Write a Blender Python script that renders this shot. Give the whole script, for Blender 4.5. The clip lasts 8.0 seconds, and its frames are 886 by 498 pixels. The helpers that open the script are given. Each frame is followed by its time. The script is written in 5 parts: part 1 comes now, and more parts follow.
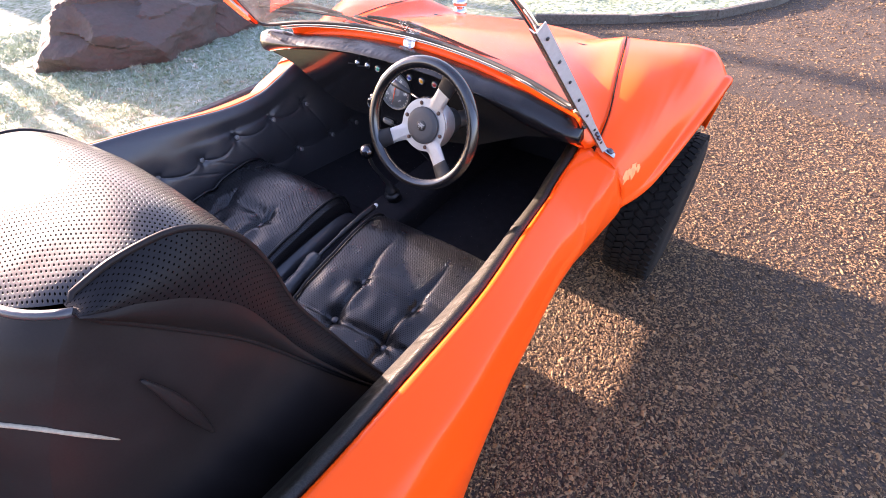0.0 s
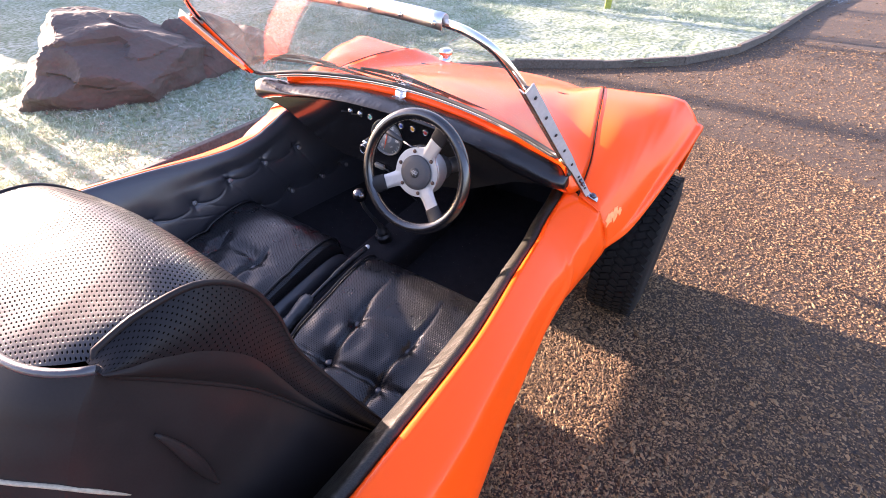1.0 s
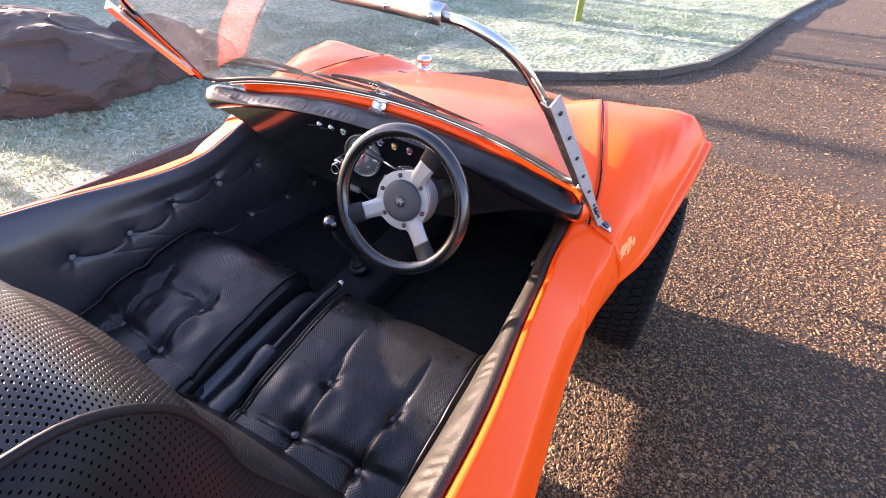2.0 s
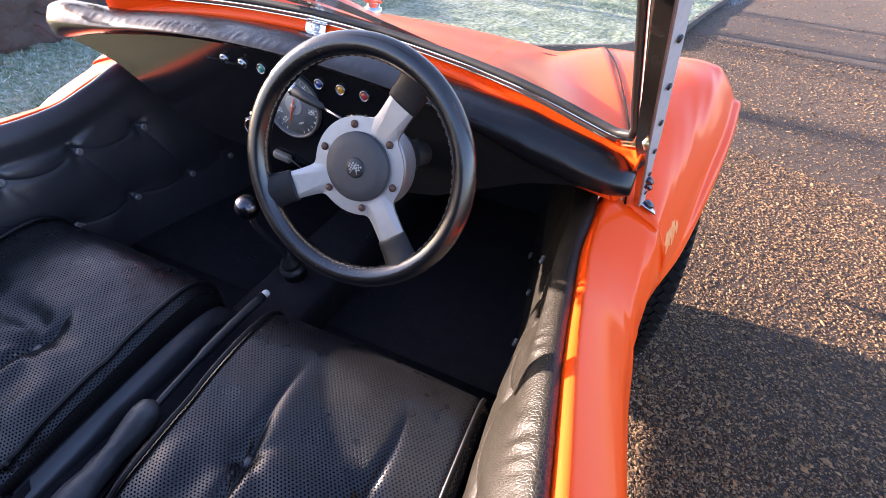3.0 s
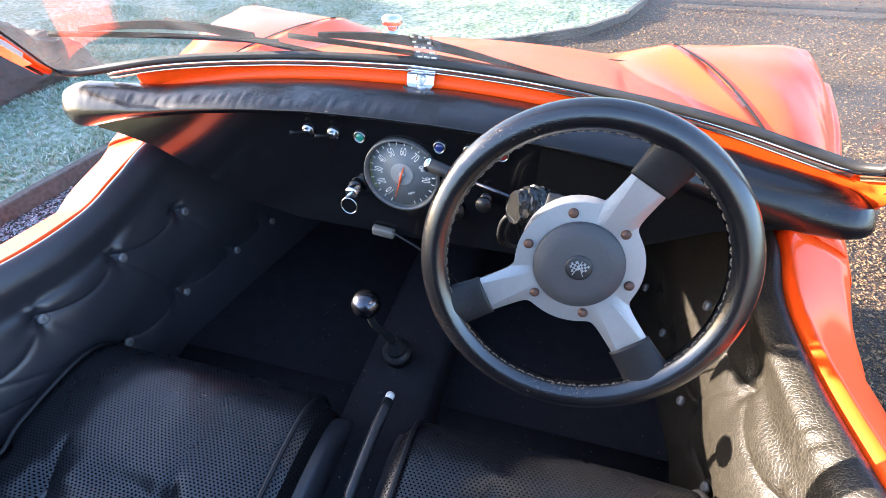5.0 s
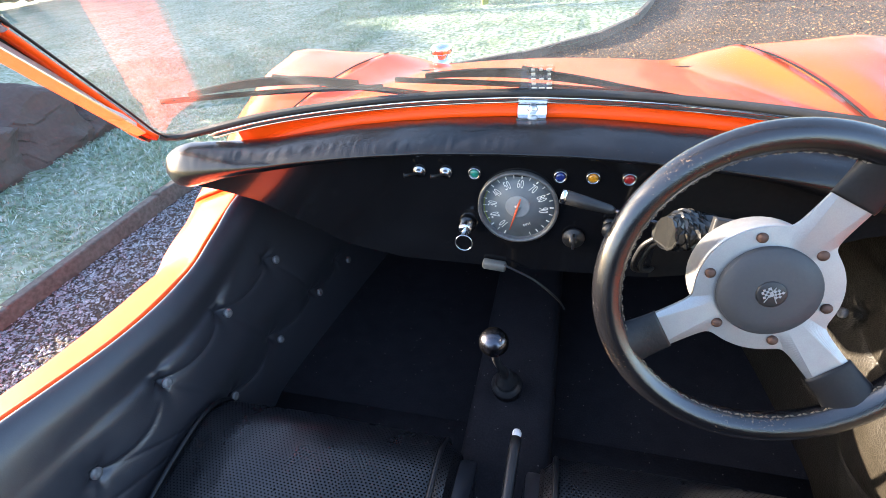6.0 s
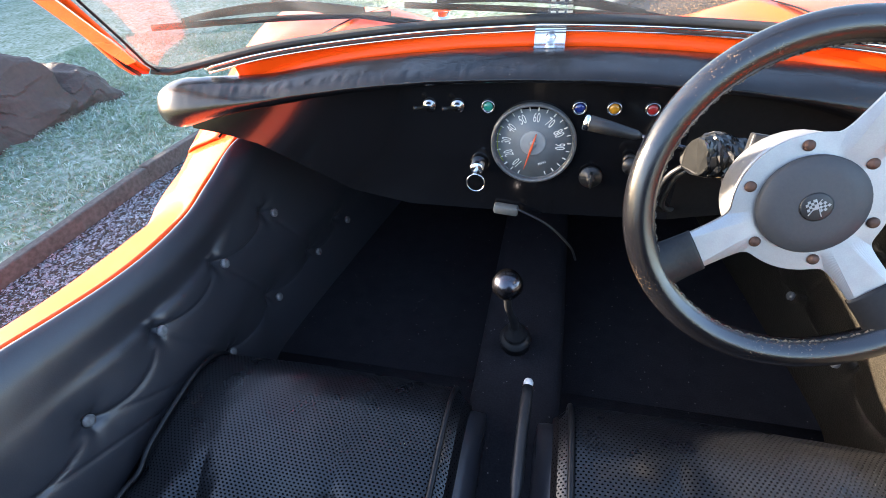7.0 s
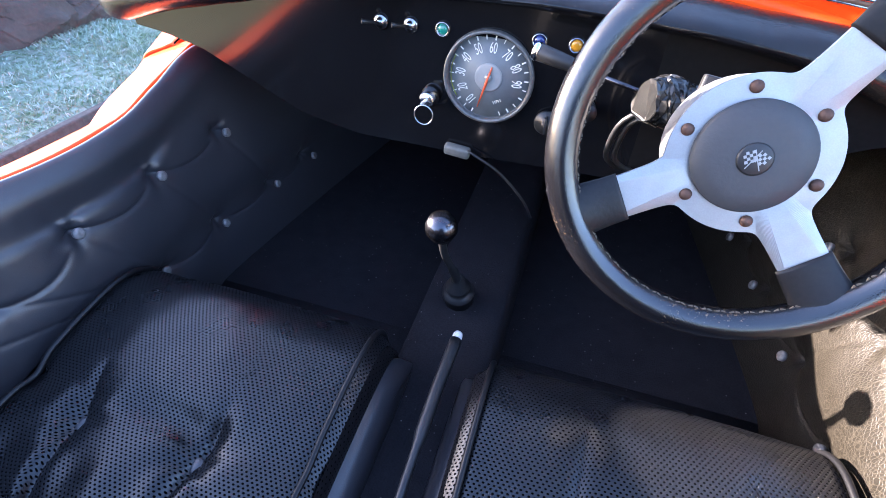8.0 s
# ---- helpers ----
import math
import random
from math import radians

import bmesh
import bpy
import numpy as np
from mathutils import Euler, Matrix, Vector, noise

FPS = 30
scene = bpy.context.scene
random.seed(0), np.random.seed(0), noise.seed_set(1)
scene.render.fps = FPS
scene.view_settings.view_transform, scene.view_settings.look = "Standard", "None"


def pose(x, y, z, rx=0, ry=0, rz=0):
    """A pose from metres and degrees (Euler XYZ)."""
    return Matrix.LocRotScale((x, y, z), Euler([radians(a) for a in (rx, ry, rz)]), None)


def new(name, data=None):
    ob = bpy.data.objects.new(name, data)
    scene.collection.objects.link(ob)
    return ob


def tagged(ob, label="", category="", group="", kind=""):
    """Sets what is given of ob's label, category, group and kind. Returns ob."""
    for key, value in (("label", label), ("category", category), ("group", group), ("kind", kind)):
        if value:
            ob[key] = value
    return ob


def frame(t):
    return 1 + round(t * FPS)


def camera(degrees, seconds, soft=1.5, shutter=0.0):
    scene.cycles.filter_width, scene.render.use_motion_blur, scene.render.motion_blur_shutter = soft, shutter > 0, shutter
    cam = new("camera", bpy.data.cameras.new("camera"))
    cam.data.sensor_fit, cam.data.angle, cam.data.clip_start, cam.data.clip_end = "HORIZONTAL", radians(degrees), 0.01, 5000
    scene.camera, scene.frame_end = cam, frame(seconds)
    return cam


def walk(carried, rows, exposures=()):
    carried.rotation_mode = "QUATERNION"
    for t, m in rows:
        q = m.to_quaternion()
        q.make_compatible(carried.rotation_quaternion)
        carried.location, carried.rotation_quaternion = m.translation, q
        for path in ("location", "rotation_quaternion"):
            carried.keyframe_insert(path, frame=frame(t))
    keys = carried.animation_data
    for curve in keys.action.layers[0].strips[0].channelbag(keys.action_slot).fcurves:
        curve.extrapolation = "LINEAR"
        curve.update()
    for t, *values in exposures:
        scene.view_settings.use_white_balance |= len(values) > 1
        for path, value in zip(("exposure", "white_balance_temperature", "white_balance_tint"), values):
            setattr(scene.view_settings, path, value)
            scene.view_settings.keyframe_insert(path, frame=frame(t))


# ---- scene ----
from mathutils import bvhtree

# The car's own axes: x to its right, y ahead, z up, dashboard near y = 0.
cam = camera(86.8, 8.0, soft=0.8)
METRES, EYE, TILT, LEAN, TURN = 1.5, 1.446, -41.4, 1.43, 35.0
ROWS = [
    (0.0, 0.0, 0.0, 0.0, 0.0, 0.0, -0.0),
    (0.5, -0.0052, -0.0119, 0.0033, -0.64, 1.91, 0.2),
    (1.0, -0.0199, -0.0248, 0.0161, -2.22, 4.02, 0.52),
    (1.5, -0.0365, 0.0165, 0.0458, -3.74, 5.61, 0.91),
    (3.0, -0.0563, 0.3804, 0.1115, -12.74, 3.05, 3.16),
    (3.5, -0.0574, 0.4553, 0.1359, -15.96, 1.82, 4.86),
    (4.0, -0.0742, 0.4748, 0.1629, -17.93, 1.22, 7.37),
    (4.5, -0.1347, 0.4994, 0.1988, -17.55, 0.68, 10.36),
    (5.0, -0.2098, 0.5098, 0.2287, -15.65, 2.23, 12.31),
    (6.5, -0.3223, 0.548, 0.28, -12.96, 5.12, 18.37),
    (7.0, -0.3286, 0.5758, 0.2376, -14.46, 2.92, 17.23),
    (7.5, -0.2885, 0.5896, 0.211, -14.95, 0.86, 15.08),
    (8.0, -0.2662, 0.5908, 0.1939, -14.2, -0.69, 10.2),
]
EXPOSURE = [(0.0, 3.37, 6350, 38), (1.5, 3.19, 6300, 36), (3.0, 2.97, 5900, 30), (3.5, 3.14, 5770, 27), (4.5, 3.44, 5520, 22), (5.0, 3.54, 5600, 18), (6.5, 3.50, 6020, 16), (7.3, 3.50, 5820, 18), (8.0, 3.94, 5430, 26)]
walk(cam, [(t, pose(0.955, -1.07, EYE, TILT, LEAN, TURN) @ pose(METRES * x, METRES * y, METRES * z, 90 + pitch, roll, yaw)) for t, x, y, z, yaw, pitch, roll in ROWS], EXPOSURE)

# ---- light ----
SUN_WAY = Vector((0.971, -0.054, -0.227)).normalized()
sun = new("sun", bpy.data.lights.new("sun", "SUN"))
sun.data.energy, sun.data.angle, sun.data.color = 4.45, radians(0.5), (1.0, 0.82, 0.57)
sun.rotation_euler = SUN_WAY.to_track_quat("-Z", "Y").to_euler()
world = bpy.data.worlds.new("sky")
scene.world = world
world.use_nodes = True
wn = world.node_tree
sky = wn.nodes.new("ShaderNodeTexSky")
sky.sky_type, sky.sun_disc = "NISHITA", False
sky.sun_elevation, sky.sun_rotation = radians(13.1), math.atan2(-SUN_WAY.x, -SUN_WAY.y)
sky.air_density, sky.dust_density = 1.0, 1.5
wn.links.new(sky.outputs["Color"], wn.nodes["Background"].inputs["Color"])
wn.nodes["Background"].inputs["Strength"].default_value = 0.098


# ---- materials ----
def material(name, colour, rough=0.5, metal=0.0, grain=0.0, size=0.01, bump=0.0, second=None, stain=0.0, coat=0.0, spec=0.5, space="Object"):
    """A surface with fine grain (size in metres), larger stains and relief."""
    m = bpy.data.materials.new(name)
    m.use_nodes = True
    nt = m.node_tree
    b = nt.nodes["Principled BSDF"]
    b.inputs["Base Color"].default_value = (*colour, 1)
    b.inputs["Roughness"].default_value = rough
    b.inputs["Metallic"].default_value = metal
    b.inputs["Specular IOR Level"].default_value = spec
    b.inputs["Coat Weight"].default_value = coat
    b.inputs["Coat Roughness"].default_value = 0.06
    co = nt.nodes.new("ShaderNodeTexCoord").outputs[space]
    if grain or stain:
        fine = nt.nodes.new("ShaderNodeTexNoise")
        fine.inputs["Scale"].default_value, fine.inputs["Detail"].default_value = 1 / size, 5
        broad = nt.nodes.new("ShaderNodeTexNoise")
        broad.inputs["Scale"].default_value, broad.inputs["Detail"].default_value = 0.09 / size, 3
        nt.links.new(co, fine.inputs["Vector"])
        nt.links.new(co, broad.inputs["Vector"])
        ramp = nt.nodes.new("ShaderNodeMapRange")
        ramp.inputs["From Min"].default_value, ramp.inputs["From Max"].default_value = 0.35, 0.65
        ramp.inputs["To Max"].default_value = grain
        nt.links.new(fine.outputs["Fac"], ramp.inputs["Value"])
        mix = nt.nodes.new("ShaderNodeMix")
        mix.data_type = "RGBA"
        mix.inputs["A"].default_value = (*colour, 1)
        mix.inputs["B"].default_value = (*(second or [c * 0.5 for c in colour]), 1)
        nt.links.new(ramp.outputs["Result"], mix.inputs["Factor"])
        ramp2 = nt.nodes.new("ShaderNodeMapRange")
        ramp2.inputs["From Min"].default_value, ramp2.inputs["From Max"].default_value = 0.45, 0.7
        ramp2.inputs["To Max"].default_value = stain
        nt.links.new(broad.outputs["Fac"], ramp2.inputs["Value"])
        mix2 = nt.nodes.new("ShaderNodeMix")
        mix2.data_type = "RGBA"
        nt.links.new(mix.outputs["Result"], mix2.inputs["A"])
        mix2.inputs["B"].default_value = (*(second or [c * 0.6 for c in colour]), 1)
        nt.links.new(ramp2.outputs["Result"], mix2.inputs["Factor"])
        nt.links.new(mix2.outputs["Result"], b.inputs["Base Color"])
        rr = nt.nodes.new("ShaderNodeMapRange")
        rr.inputs["To Min"].default_value, rr.inputs["To Max"].default_value = max(rough - 0.1, 0.02), min(rough + 0.12, 1)
        nt.links.new(broad.outputs["Fac"], rr.inputs["Value"])
        nt.links.new(rr.outputs["Result"], b.inputs["Roughness"])
        if bump:
            bp = nt.nodes.new("ShaderNodeBump")
            bp.inputs["Strength"].default_value, bp.inputs["Distance"].default_value = bump, size * 0.4
            nt.links.new(fine.outputs["Fac"], bp.inputs["Height"])
            nt.links.new(bp.outputs["Normal"], b.inputs["Normal"])
    return m


def perforated(name, colour, pitch, hole, rough, gloss=0.5, relief=0.10, wide=1.0):
    """Vinyl with staggered rows of punched holes; its UV map is in metres."""
    m = material(name, colour, rough, grain=0.3, size=0.004)
    nt = m.node_tree
    b = nt.nodes["Principled BSDF"]
    uv = nt.nodes.new("ShaderNodeTexCoord").outputs["UV"]

    def op(kind, a, c=None):
        n = nt.nodes.new("ShaderNodeVectorMath")
        n.operation = kind
        nt.links.new(a, n.inputs[0])
        if c is not None:
            n.inputs[1].default_value = c
        return n.outputs["Value"] if kind == "LENGTH" else n.outputs["Vector"]

    fields = []
    for shift in ((0, 0, 0), (0.5, 0.5, 0)):
        v = op("MULTIPLY", uv, (1 / (pitch * wide), 0.6 / pitch, 0))
        v = op("ADD", v, shift)
        v = op("FRACTION", v)
        v = op("SUBTRACT", v, (0.5, 0.5, 0))
        v = op("MULTIPLY", v, (wide ** -0.5, 1.66, 0))
        fields.append(op("LENGTH", v))
    low = nt.nodes.new("ShaderNodeMath")
    low.operation = "MINIMUM"
    nt.links.new(fields[0], low.inputs[0])
    nt.links.new(fields[1], low.inputs[1])
    step = nt.nodes.new("ShaderNodeMapRange")
    step.inputs["From Min"].default_value, step.inputs["From Max"].default_value = hole * 0.85, hole * 1.25
    nt.links.new(low.outputs[0], step.inputs["Value"])
    old = b.inputs["Base Color"].links[0].from_socket
    mix = nt.nodes.new("ShaderNodeMix")
    mix.data_type = "RGBA"
    mix.inputs["A"].default_value = (0.002, 0.002, 0.002, 1)
    nt.links.new(old, mix.inputs["B"])
    nt.links.new(step.outputs["Result"], mix.inputs["Factor"])
    nt.links.new(mix.outputs["Result"], b.inputs["Base Color"])
    shine = nt.nodes.new("ShaderNodeMath")
    shine.operation = "MULTIPLY"
    shine.inputs[1].default_value = gloss
    nt.links.new(step.outputs["Result"], shine.inputs[0])
    nt.links.new(shine.outputs[0], b.inputs["Specular IOR Level"])
    bp = nt.nodes.new("ShaderNodeBump")
    bp.inputs["Strength"].default_value, bp.inputs["Distance"].default_value = 0.8, pitch * relief
    nt.links.new(step.outputs["Result"], bp.inputs["Height"])
    nt.links.new(bp.outputs["Normal"], b.inputs["Normal"])
    return m


def glass(name, dust=0.07):
    m = bpy.data.materials.new(name)
    m.use_nodes = True
    nt = m.node_tree
    nt.nodes.remove(nt.nodes["Principled BSDF"])
    clear, gloss, mix, facing, power, add = (nt.nodes.new("ShaderNode" + k) for k in ("BsdfTransparent", "BsdfGlossy", "MixShader", "LayerWeight", "Math", "Math"))
    clear.inputs["Color"].default_value = (0.93, 0.94, 0.92, 1)
    gloss.inputs["Roughness"].default_value = 0.02
    power.operation, add.operation = "POWER", "MULTIPLY_ADD"
    power.inputs[1].default_value, add.inputs[1].default_value, add.inputs[2].default_value = 4.5, 0.9, 0.06
    nt.links.new(facing.outputs["Facing"], power.inputs[0])
    nt.links.new(power.outputs[0], add.inputs[0])
    nt.links.new(add.outputs[0], mix.inputs[0])
    nt.links.new(clear.outputs[0], mix.inputs[1])
    nt.links.new(gloss.outputs[0], mix.inputs[2])
    # a thin film of dust and dried wipes
    film, back, both, over, co, tex, ramp = (nt.nodes.new("ShaderNode" + k) for k in ("BsdfDiffuse", "BsdfTranslucent", "MixShader", "MixShader", "TexCoord", "TexNoise", "MapRange"))
    film.inputs["Color"].default_value = (0.78, 0.76, 0.74, 1)
    back.inputs["Color"].default_value = (0.85, 0.83, 0.80, 1)
    nt.links.new(film.outputs[0], both.inputs[1])
    nt.links.new(back.outputs[0], both.inputs[2])
    tex.inputs["Scale"].default_value, tex.inputs["Detail"].default_value, tex.inputs["Distortion"].default_value = 9, 6, 1.5
    ramp.inputs["From Min"].default_value, ramp.inputs["From Max"].default_value = 0.3, 0.75
    ramp.inputs["To Min"].default_value, ramp.inputs["To Max"].default_value = dust * 0.3, dust * 1.6
    nt.links.new(co.outputs["Object"], tex.inputs["Vector"])
    nt.links.new(tex.outputs["Fac"], ramp.inputs["Value"])
    nt.links.new(ramp.outputs["Result"], over.inputs[0])
    nt.links.new(mix.outputs[0], over.inputs[1])
    nt.links.new(both.outputs[0], over.inputs[2])
    nt.links.new(over.outputs[0], nt.nodes["Material Output"].inputs["Surface"])
    return m


def creased(name, colour, rough, scale, depth, line=1.0):
    """Aged vinyl or leather with a net of fine creases; line: how much paler they are."""
    m = material(name, colour, rough, grain=0.5, size=0.004, second=[c * 1.7 for c in colour], stain=0.4)
    nt = m.node_tree
    b = nt.nodes["Principled BSDF"]
    co = nt.nodes.new("ShaderNodeTexCoord").outputs["Object"]
    warp, mul, cells, step, bp = (nt.nodes.new("ShaderNode" + k) for k in ("TexNoise", "VectorMath", "TexVoronoi", "MapRange", "Bump"))
    warp.inputs["Scale"].default_value, warp.inputs["Detail"].default_value = 60, 3
    mixv = nt.nodes.new("ShaderNodeVectorMath")
    mixv.operation, mul.operation = "MULTIPLY_ADD", "MULTIPLY"
    nt.links.new(co, warp.inputs["Vector"])
    nt.links.new(warp.outputs["Color"], mixv.inputs[0])
    mixv.inputs[1].default_value = [1.6 / k for k in scale]
    nt.links.new(co, mixv.inputs[2])
    nt.links.new(mixv.outputs["Vector"], mul.inputs[0])
    mul.inputs[1].default_value = scale
    cells.feature = "DISTANCE_TO_EDGE"
    cells.inputs["Scale"].default_value = 1.0
    nt.links.new(mul.outputs["Vector"], cells.inputs["Vector"])
    step.inputs["From Max"].default_value = 0.16
    nt.links.new(cells.outputs["Distance"], step.inputs["Value"])
    bp.inputs["Strength"].default_value, bp.inputs["Distance"].default_value = depth, 0.0004
    nt.links.new(step.outputs["Result"], bp.inputs["Height"])
    nt.links.new(bp.outputs["Normal"], b.inputs["Normal"])
    if line != 1.0:
        pale = nt.nodes.new("ShaderNodeMix")
        pale.data_type = "RGBA"
        pale.inputs["A"].default_value = (*[c * line for c in colour], 1)
        nt.links.new(b.inputs["Base Color"].links[0].from_socket, pale.inputs["B"])
        nt.links.new(step.outputs["Result"], pale.inputs["Factor"])
        nt.links.new(pale.outputs["Result"], b.inputs["Base Color"])
    return m


def scuffed(m, colour):
    """Rubs small pale patches through the surface where the hand has worn it."""
    nt = m.node_tree
    b = nt.nodes["Principled BSDF"]
    co = nt.nodes.new("ShaderNodeTexCoord").outputs["Object"]
    fine, wide, mul, step, mix = (nt.nodes.new("ShaderNode" + k) for k in ("TexNoise", "TexNoise", "Math", "MapRange", "Mix"))
    fine.inputs["Scale"].default_value, fine.inputs["Detail"].default_value = 420, 4
    wide.inputs["Scale"].default_value = 11
    mul.operation = "MULTIPLY"
    step.inputs["From Min"].default_value, step.inputs["From Max"].default_value = 0.355, 0.42
    step.inputs["To Max"].default_value = 0.55
    for n in (fine, wide):
        nt.links.new(co, n.inputs["Vector"])
    nt.links.new(fine.outputs["Fac"], mul.inputs[0])
    nt.links.new(wide.outputs["Fac"], mul.inputs[1])
    nt.links.new(mul.outputs["Value"], step.inputs["Value"])
    mix.data_type = "RGBA"
    nt.links.new(b.inputs["Base Color"].links[0].from_socket, mix.inputs["A"])
    mix.inputs["B"].default_value = (*colour, 1)
    nt.links.new(step.outputs["Result"], mix.inputs["Factor"])
    nt.links.new(mix.outputs["Result"], b.inputs["Base Color"])
    return m


ORANGE = material("orange_gelcoat", (0.96, 0.080, 0.002), 0.45, grain=0.12, size=0.05, second=(0.92, 0.070, 0.003), stain=0.3, coat=0.32, spec=0.08)
VINYL = material("black_vinyl", (0.032, 0.031, 0.036), 0.33, grain=0.4, size=0.0018, bump=0.2, second=(0.042, 0.041, 0.046), stain=0.3, spec=0.65)
SHELL = material("smooth_black_vinyl", (0.015, 0.012, 0.012), 0.42, grain=0.4, size=0.003, bump=0.08, second=(0.021, 0.017, 0.016), stain=0.3, spec=0.11)
HEM = material("pale_hem", (0.34, 0.29, 0.21), 0.6, grain=0.5, size=0.004, second=(0.16, 0.13, 0.10))
TORN = material("torn_vinyl", (0.16, 0.14, 0.11), 0.8, grain=0.9, size=0.006, bump=0.8, second=(0.02, 0.02, 0.02))
ROLL = creased("creased_black_vinyl", (0.004, 0.004, 0.005), 0.19, (150, 330, 330), 0.22)
CRACKED = creased("crackled_vinyl", (0.0105, 0.0090, 0.0065), 0.40, (170, 250, 170), 0.6, 3.0)
for aged, gloss in ((CRACKED, 0.30), (ROLL, 0.44)):
    aged.node_tree.nodes["Principled BSDF"].inputs["Specular IOR Level"].default_value = gloss
PERF = perforated("perforated_vinyl", (0.0065, 0.007, 0.009), 0.0050, 0.19, 0.29, 0.56, 0.38, 1.3)
PERF_BACK = perforated("coarse_perforated_vinyl", (0.014, 0.0135, 0.015), 0.0054, 0.185, 0.33, 0.42, 0.26, 1.5)
PERF_SIDE = perforated("side_perforated_vinyl", (0.009, 0.008, 0.009), 0.0076, 0.14, 0.5, 0.16)
WORN = material("scratched_alloy", (0.38, 0.38, 0.385), 0.46, 0.9, grain=0.35, size=0.0012, bump=0.10, second=(0.30, 0.30, 0.30), stain=0.15)
MATTE = material("matte_black_lining", (0.006, 0.006, 0.006), 0.9, grain=0.5, size=0.006, bump=0.2, second=(0.010, 0.009, 0.009), spec=0.08)
GREY = material("grey_plastic", (0.13, 0.13, 0.12), 0.5, grain=0.4, size=0.006, second=(0.08, 0.08, 0.075))
DASH = material("gloss_black_panel", (0.005, 0.005, 0.006), 0.13, grain=0.2, size=0.03, second=(0.008, 0.008, 0.008), coat=0.16, spec=0.3)
CARPET = material("black_carpet", (0.021, 0.020, 0.023), 0.95, grain=0.7, size=0.003, bump=0.8, second=(0.010, 0.010, 0.012), stain=0.4, spec=0.1)
LEATHER = scuffed(creased("worn_black_leather", (0.004, 0.004, 0.005), 0.18, (420, 420, 420), 0.14), (0.20, 0.135, 0.075))
COVER = material("smooth_black_leather", (0.010, 0.010, 0.011), 0.42, grain=0.4, size=0.004, bump=0.15, second=(0.018, 0.017, 0.017), spec=0.25)
GAITER = material("dusty_grey_rubber", (0.040, 0.040, 0.043), 0.45, grain=0.5, size=0.008, bump=0.2, second=(0.075, 0.073, 0.070), stain=0.5)
LEATHER.node_tree.nodes["Principled BSDF"].inputs["Specular IOR Level"].default_value = 0.95
ALLOY = material("brushed_alloy", (0.72, 0.73, 0.75), 0.30, 1.0, grain=0.35, size=0.012, second=(0.5, 0.5, 0.5), stain=0.3)
DULL = material("dull_aluminium", (0.55, 0.55, 0.55), 0.5, 0.35, grain=0.4, size=0.01, second=(0.40, 0.40, 0.41), stain=0.3)
PIPING = material("black_piping", (0.007, 0.007, 0.008), 0.38, grain=0.4, size=0.004, bump=0.1, second=(0.011, 0.011, 0.012), spec=0.3)
BRASS = material("tarnished_channel", (0.62, 0.50, 0.30), 0.32, 0.8, grain=0.5, size=0.01, second=(0.25, 0.18, 0.10))
KNOB = material("dark_polished_metal", (0.10, 0.10, 0.115), 0.24, 1.0, grain=0.3, size=0.01)
PLATE = material("polished_aluminium", (0.62, 0.53, 0.43), 0.24, 1.0, grain=0.4, size=0.012, second=(0.40, 0.36, 0.33), stain=0.4)
BROWN = material("brown_channel", (0.15, 0.095, 0.060), 0.34, grain=0.5, size=0.01, second=(0.24, 0.17, 0.10), stain=0.4)
CHROME = material("chrome", (0.82, 0.82, 0.83), 0.10, 1.0, grain=0.2, size=0.02, second=(0.6, 0.58, 0.55))
BEZEL = material("dull_bezel", (0.38, 0.38, 0.39), 0.22, 1.0, grain=0.3, size=0.01)
BEZELDARK = material("grimy_bezel", (0.16, 0.16, 0.16), 0.4, 0.4, grain=0.6, size=0.006, second=(0.09, 0.09, 0.085), stain=0.4)
RUBBER = material("black_rubber", (0.012, 0.012, 0.012), 0.5, grain=0.4, size=0.01, second=(0.03, 0.028, 0.026), stain=0.4)
PLASTIC = material("black_plastic", (0.014, 0.014, 0.015), 0.4, grain=0.3, size=0.01, second=(0.03, 0.03, 0.03))
BUTTON = material("worn_button", (0.21, 0.20, 0.195), 0.34, grain=0.5, size=0.006, second=(0.03, 0.03, 0.03))
TAPE = material("shiny_tape", (0.009, 0.009, 0.009), 0.20, grain=0.4, size=0.006, second=(0.022, 0.022, 0.020), spec=0.5)
RUST = material("rusty_steel", (0.11, 0.06, 0.042), 0.6, 0.5, grain=0.8, size=0.003, bump=0.4, second=(0.09, 0.05, 0.035))
WHITE = material("white_plastic", (0.75, 0.73, 0.68), 0.45, grain=0.2, size=0.006)
TREAD = material("tyre_rubber", (0.006, 0.006, 0.006), 0.9, grain=0.6, size=0.006, bump=0.4, second=(0.013, 0.012, 0.011), stain=0.4, spec=0.2)
DIAL = material("grey_dial", (0.14, 0.152, 0.160), 0.4, grain=0.5, size=0.02, second=(0.21, 0.23, 0.24), stain=0.3)
GREYDISC = material("pale_dial_centre", (0.30, 0.31, 0.31), 0.4, grain=0.4, size=0.01, second=(0.22, 0.23, 0.23))
SILVER = material("silver_dial", (0.30, 0.31, 0.32), 0.35, 0.3, grain=0.2, size=0.01)
MARK = material("pale_paint", (0.68, 0.68, 0.64), 0.5)
NEEDLE = material("orange_paint", (0.75, 0.12, 0.04), 0.4)
STITCH = material("dull_thread", (0.13, 0.10, 0.068), 0.8, grain=0.6, size=0.01, second=(0.08, 0.07, 0.06))
PADDING = material("boss_cover", (0.038, 0.040, 0.044), 0.55, grain=0.4, size=0.004, bump=0.2, second=(0.05, 0.05, 0.05))
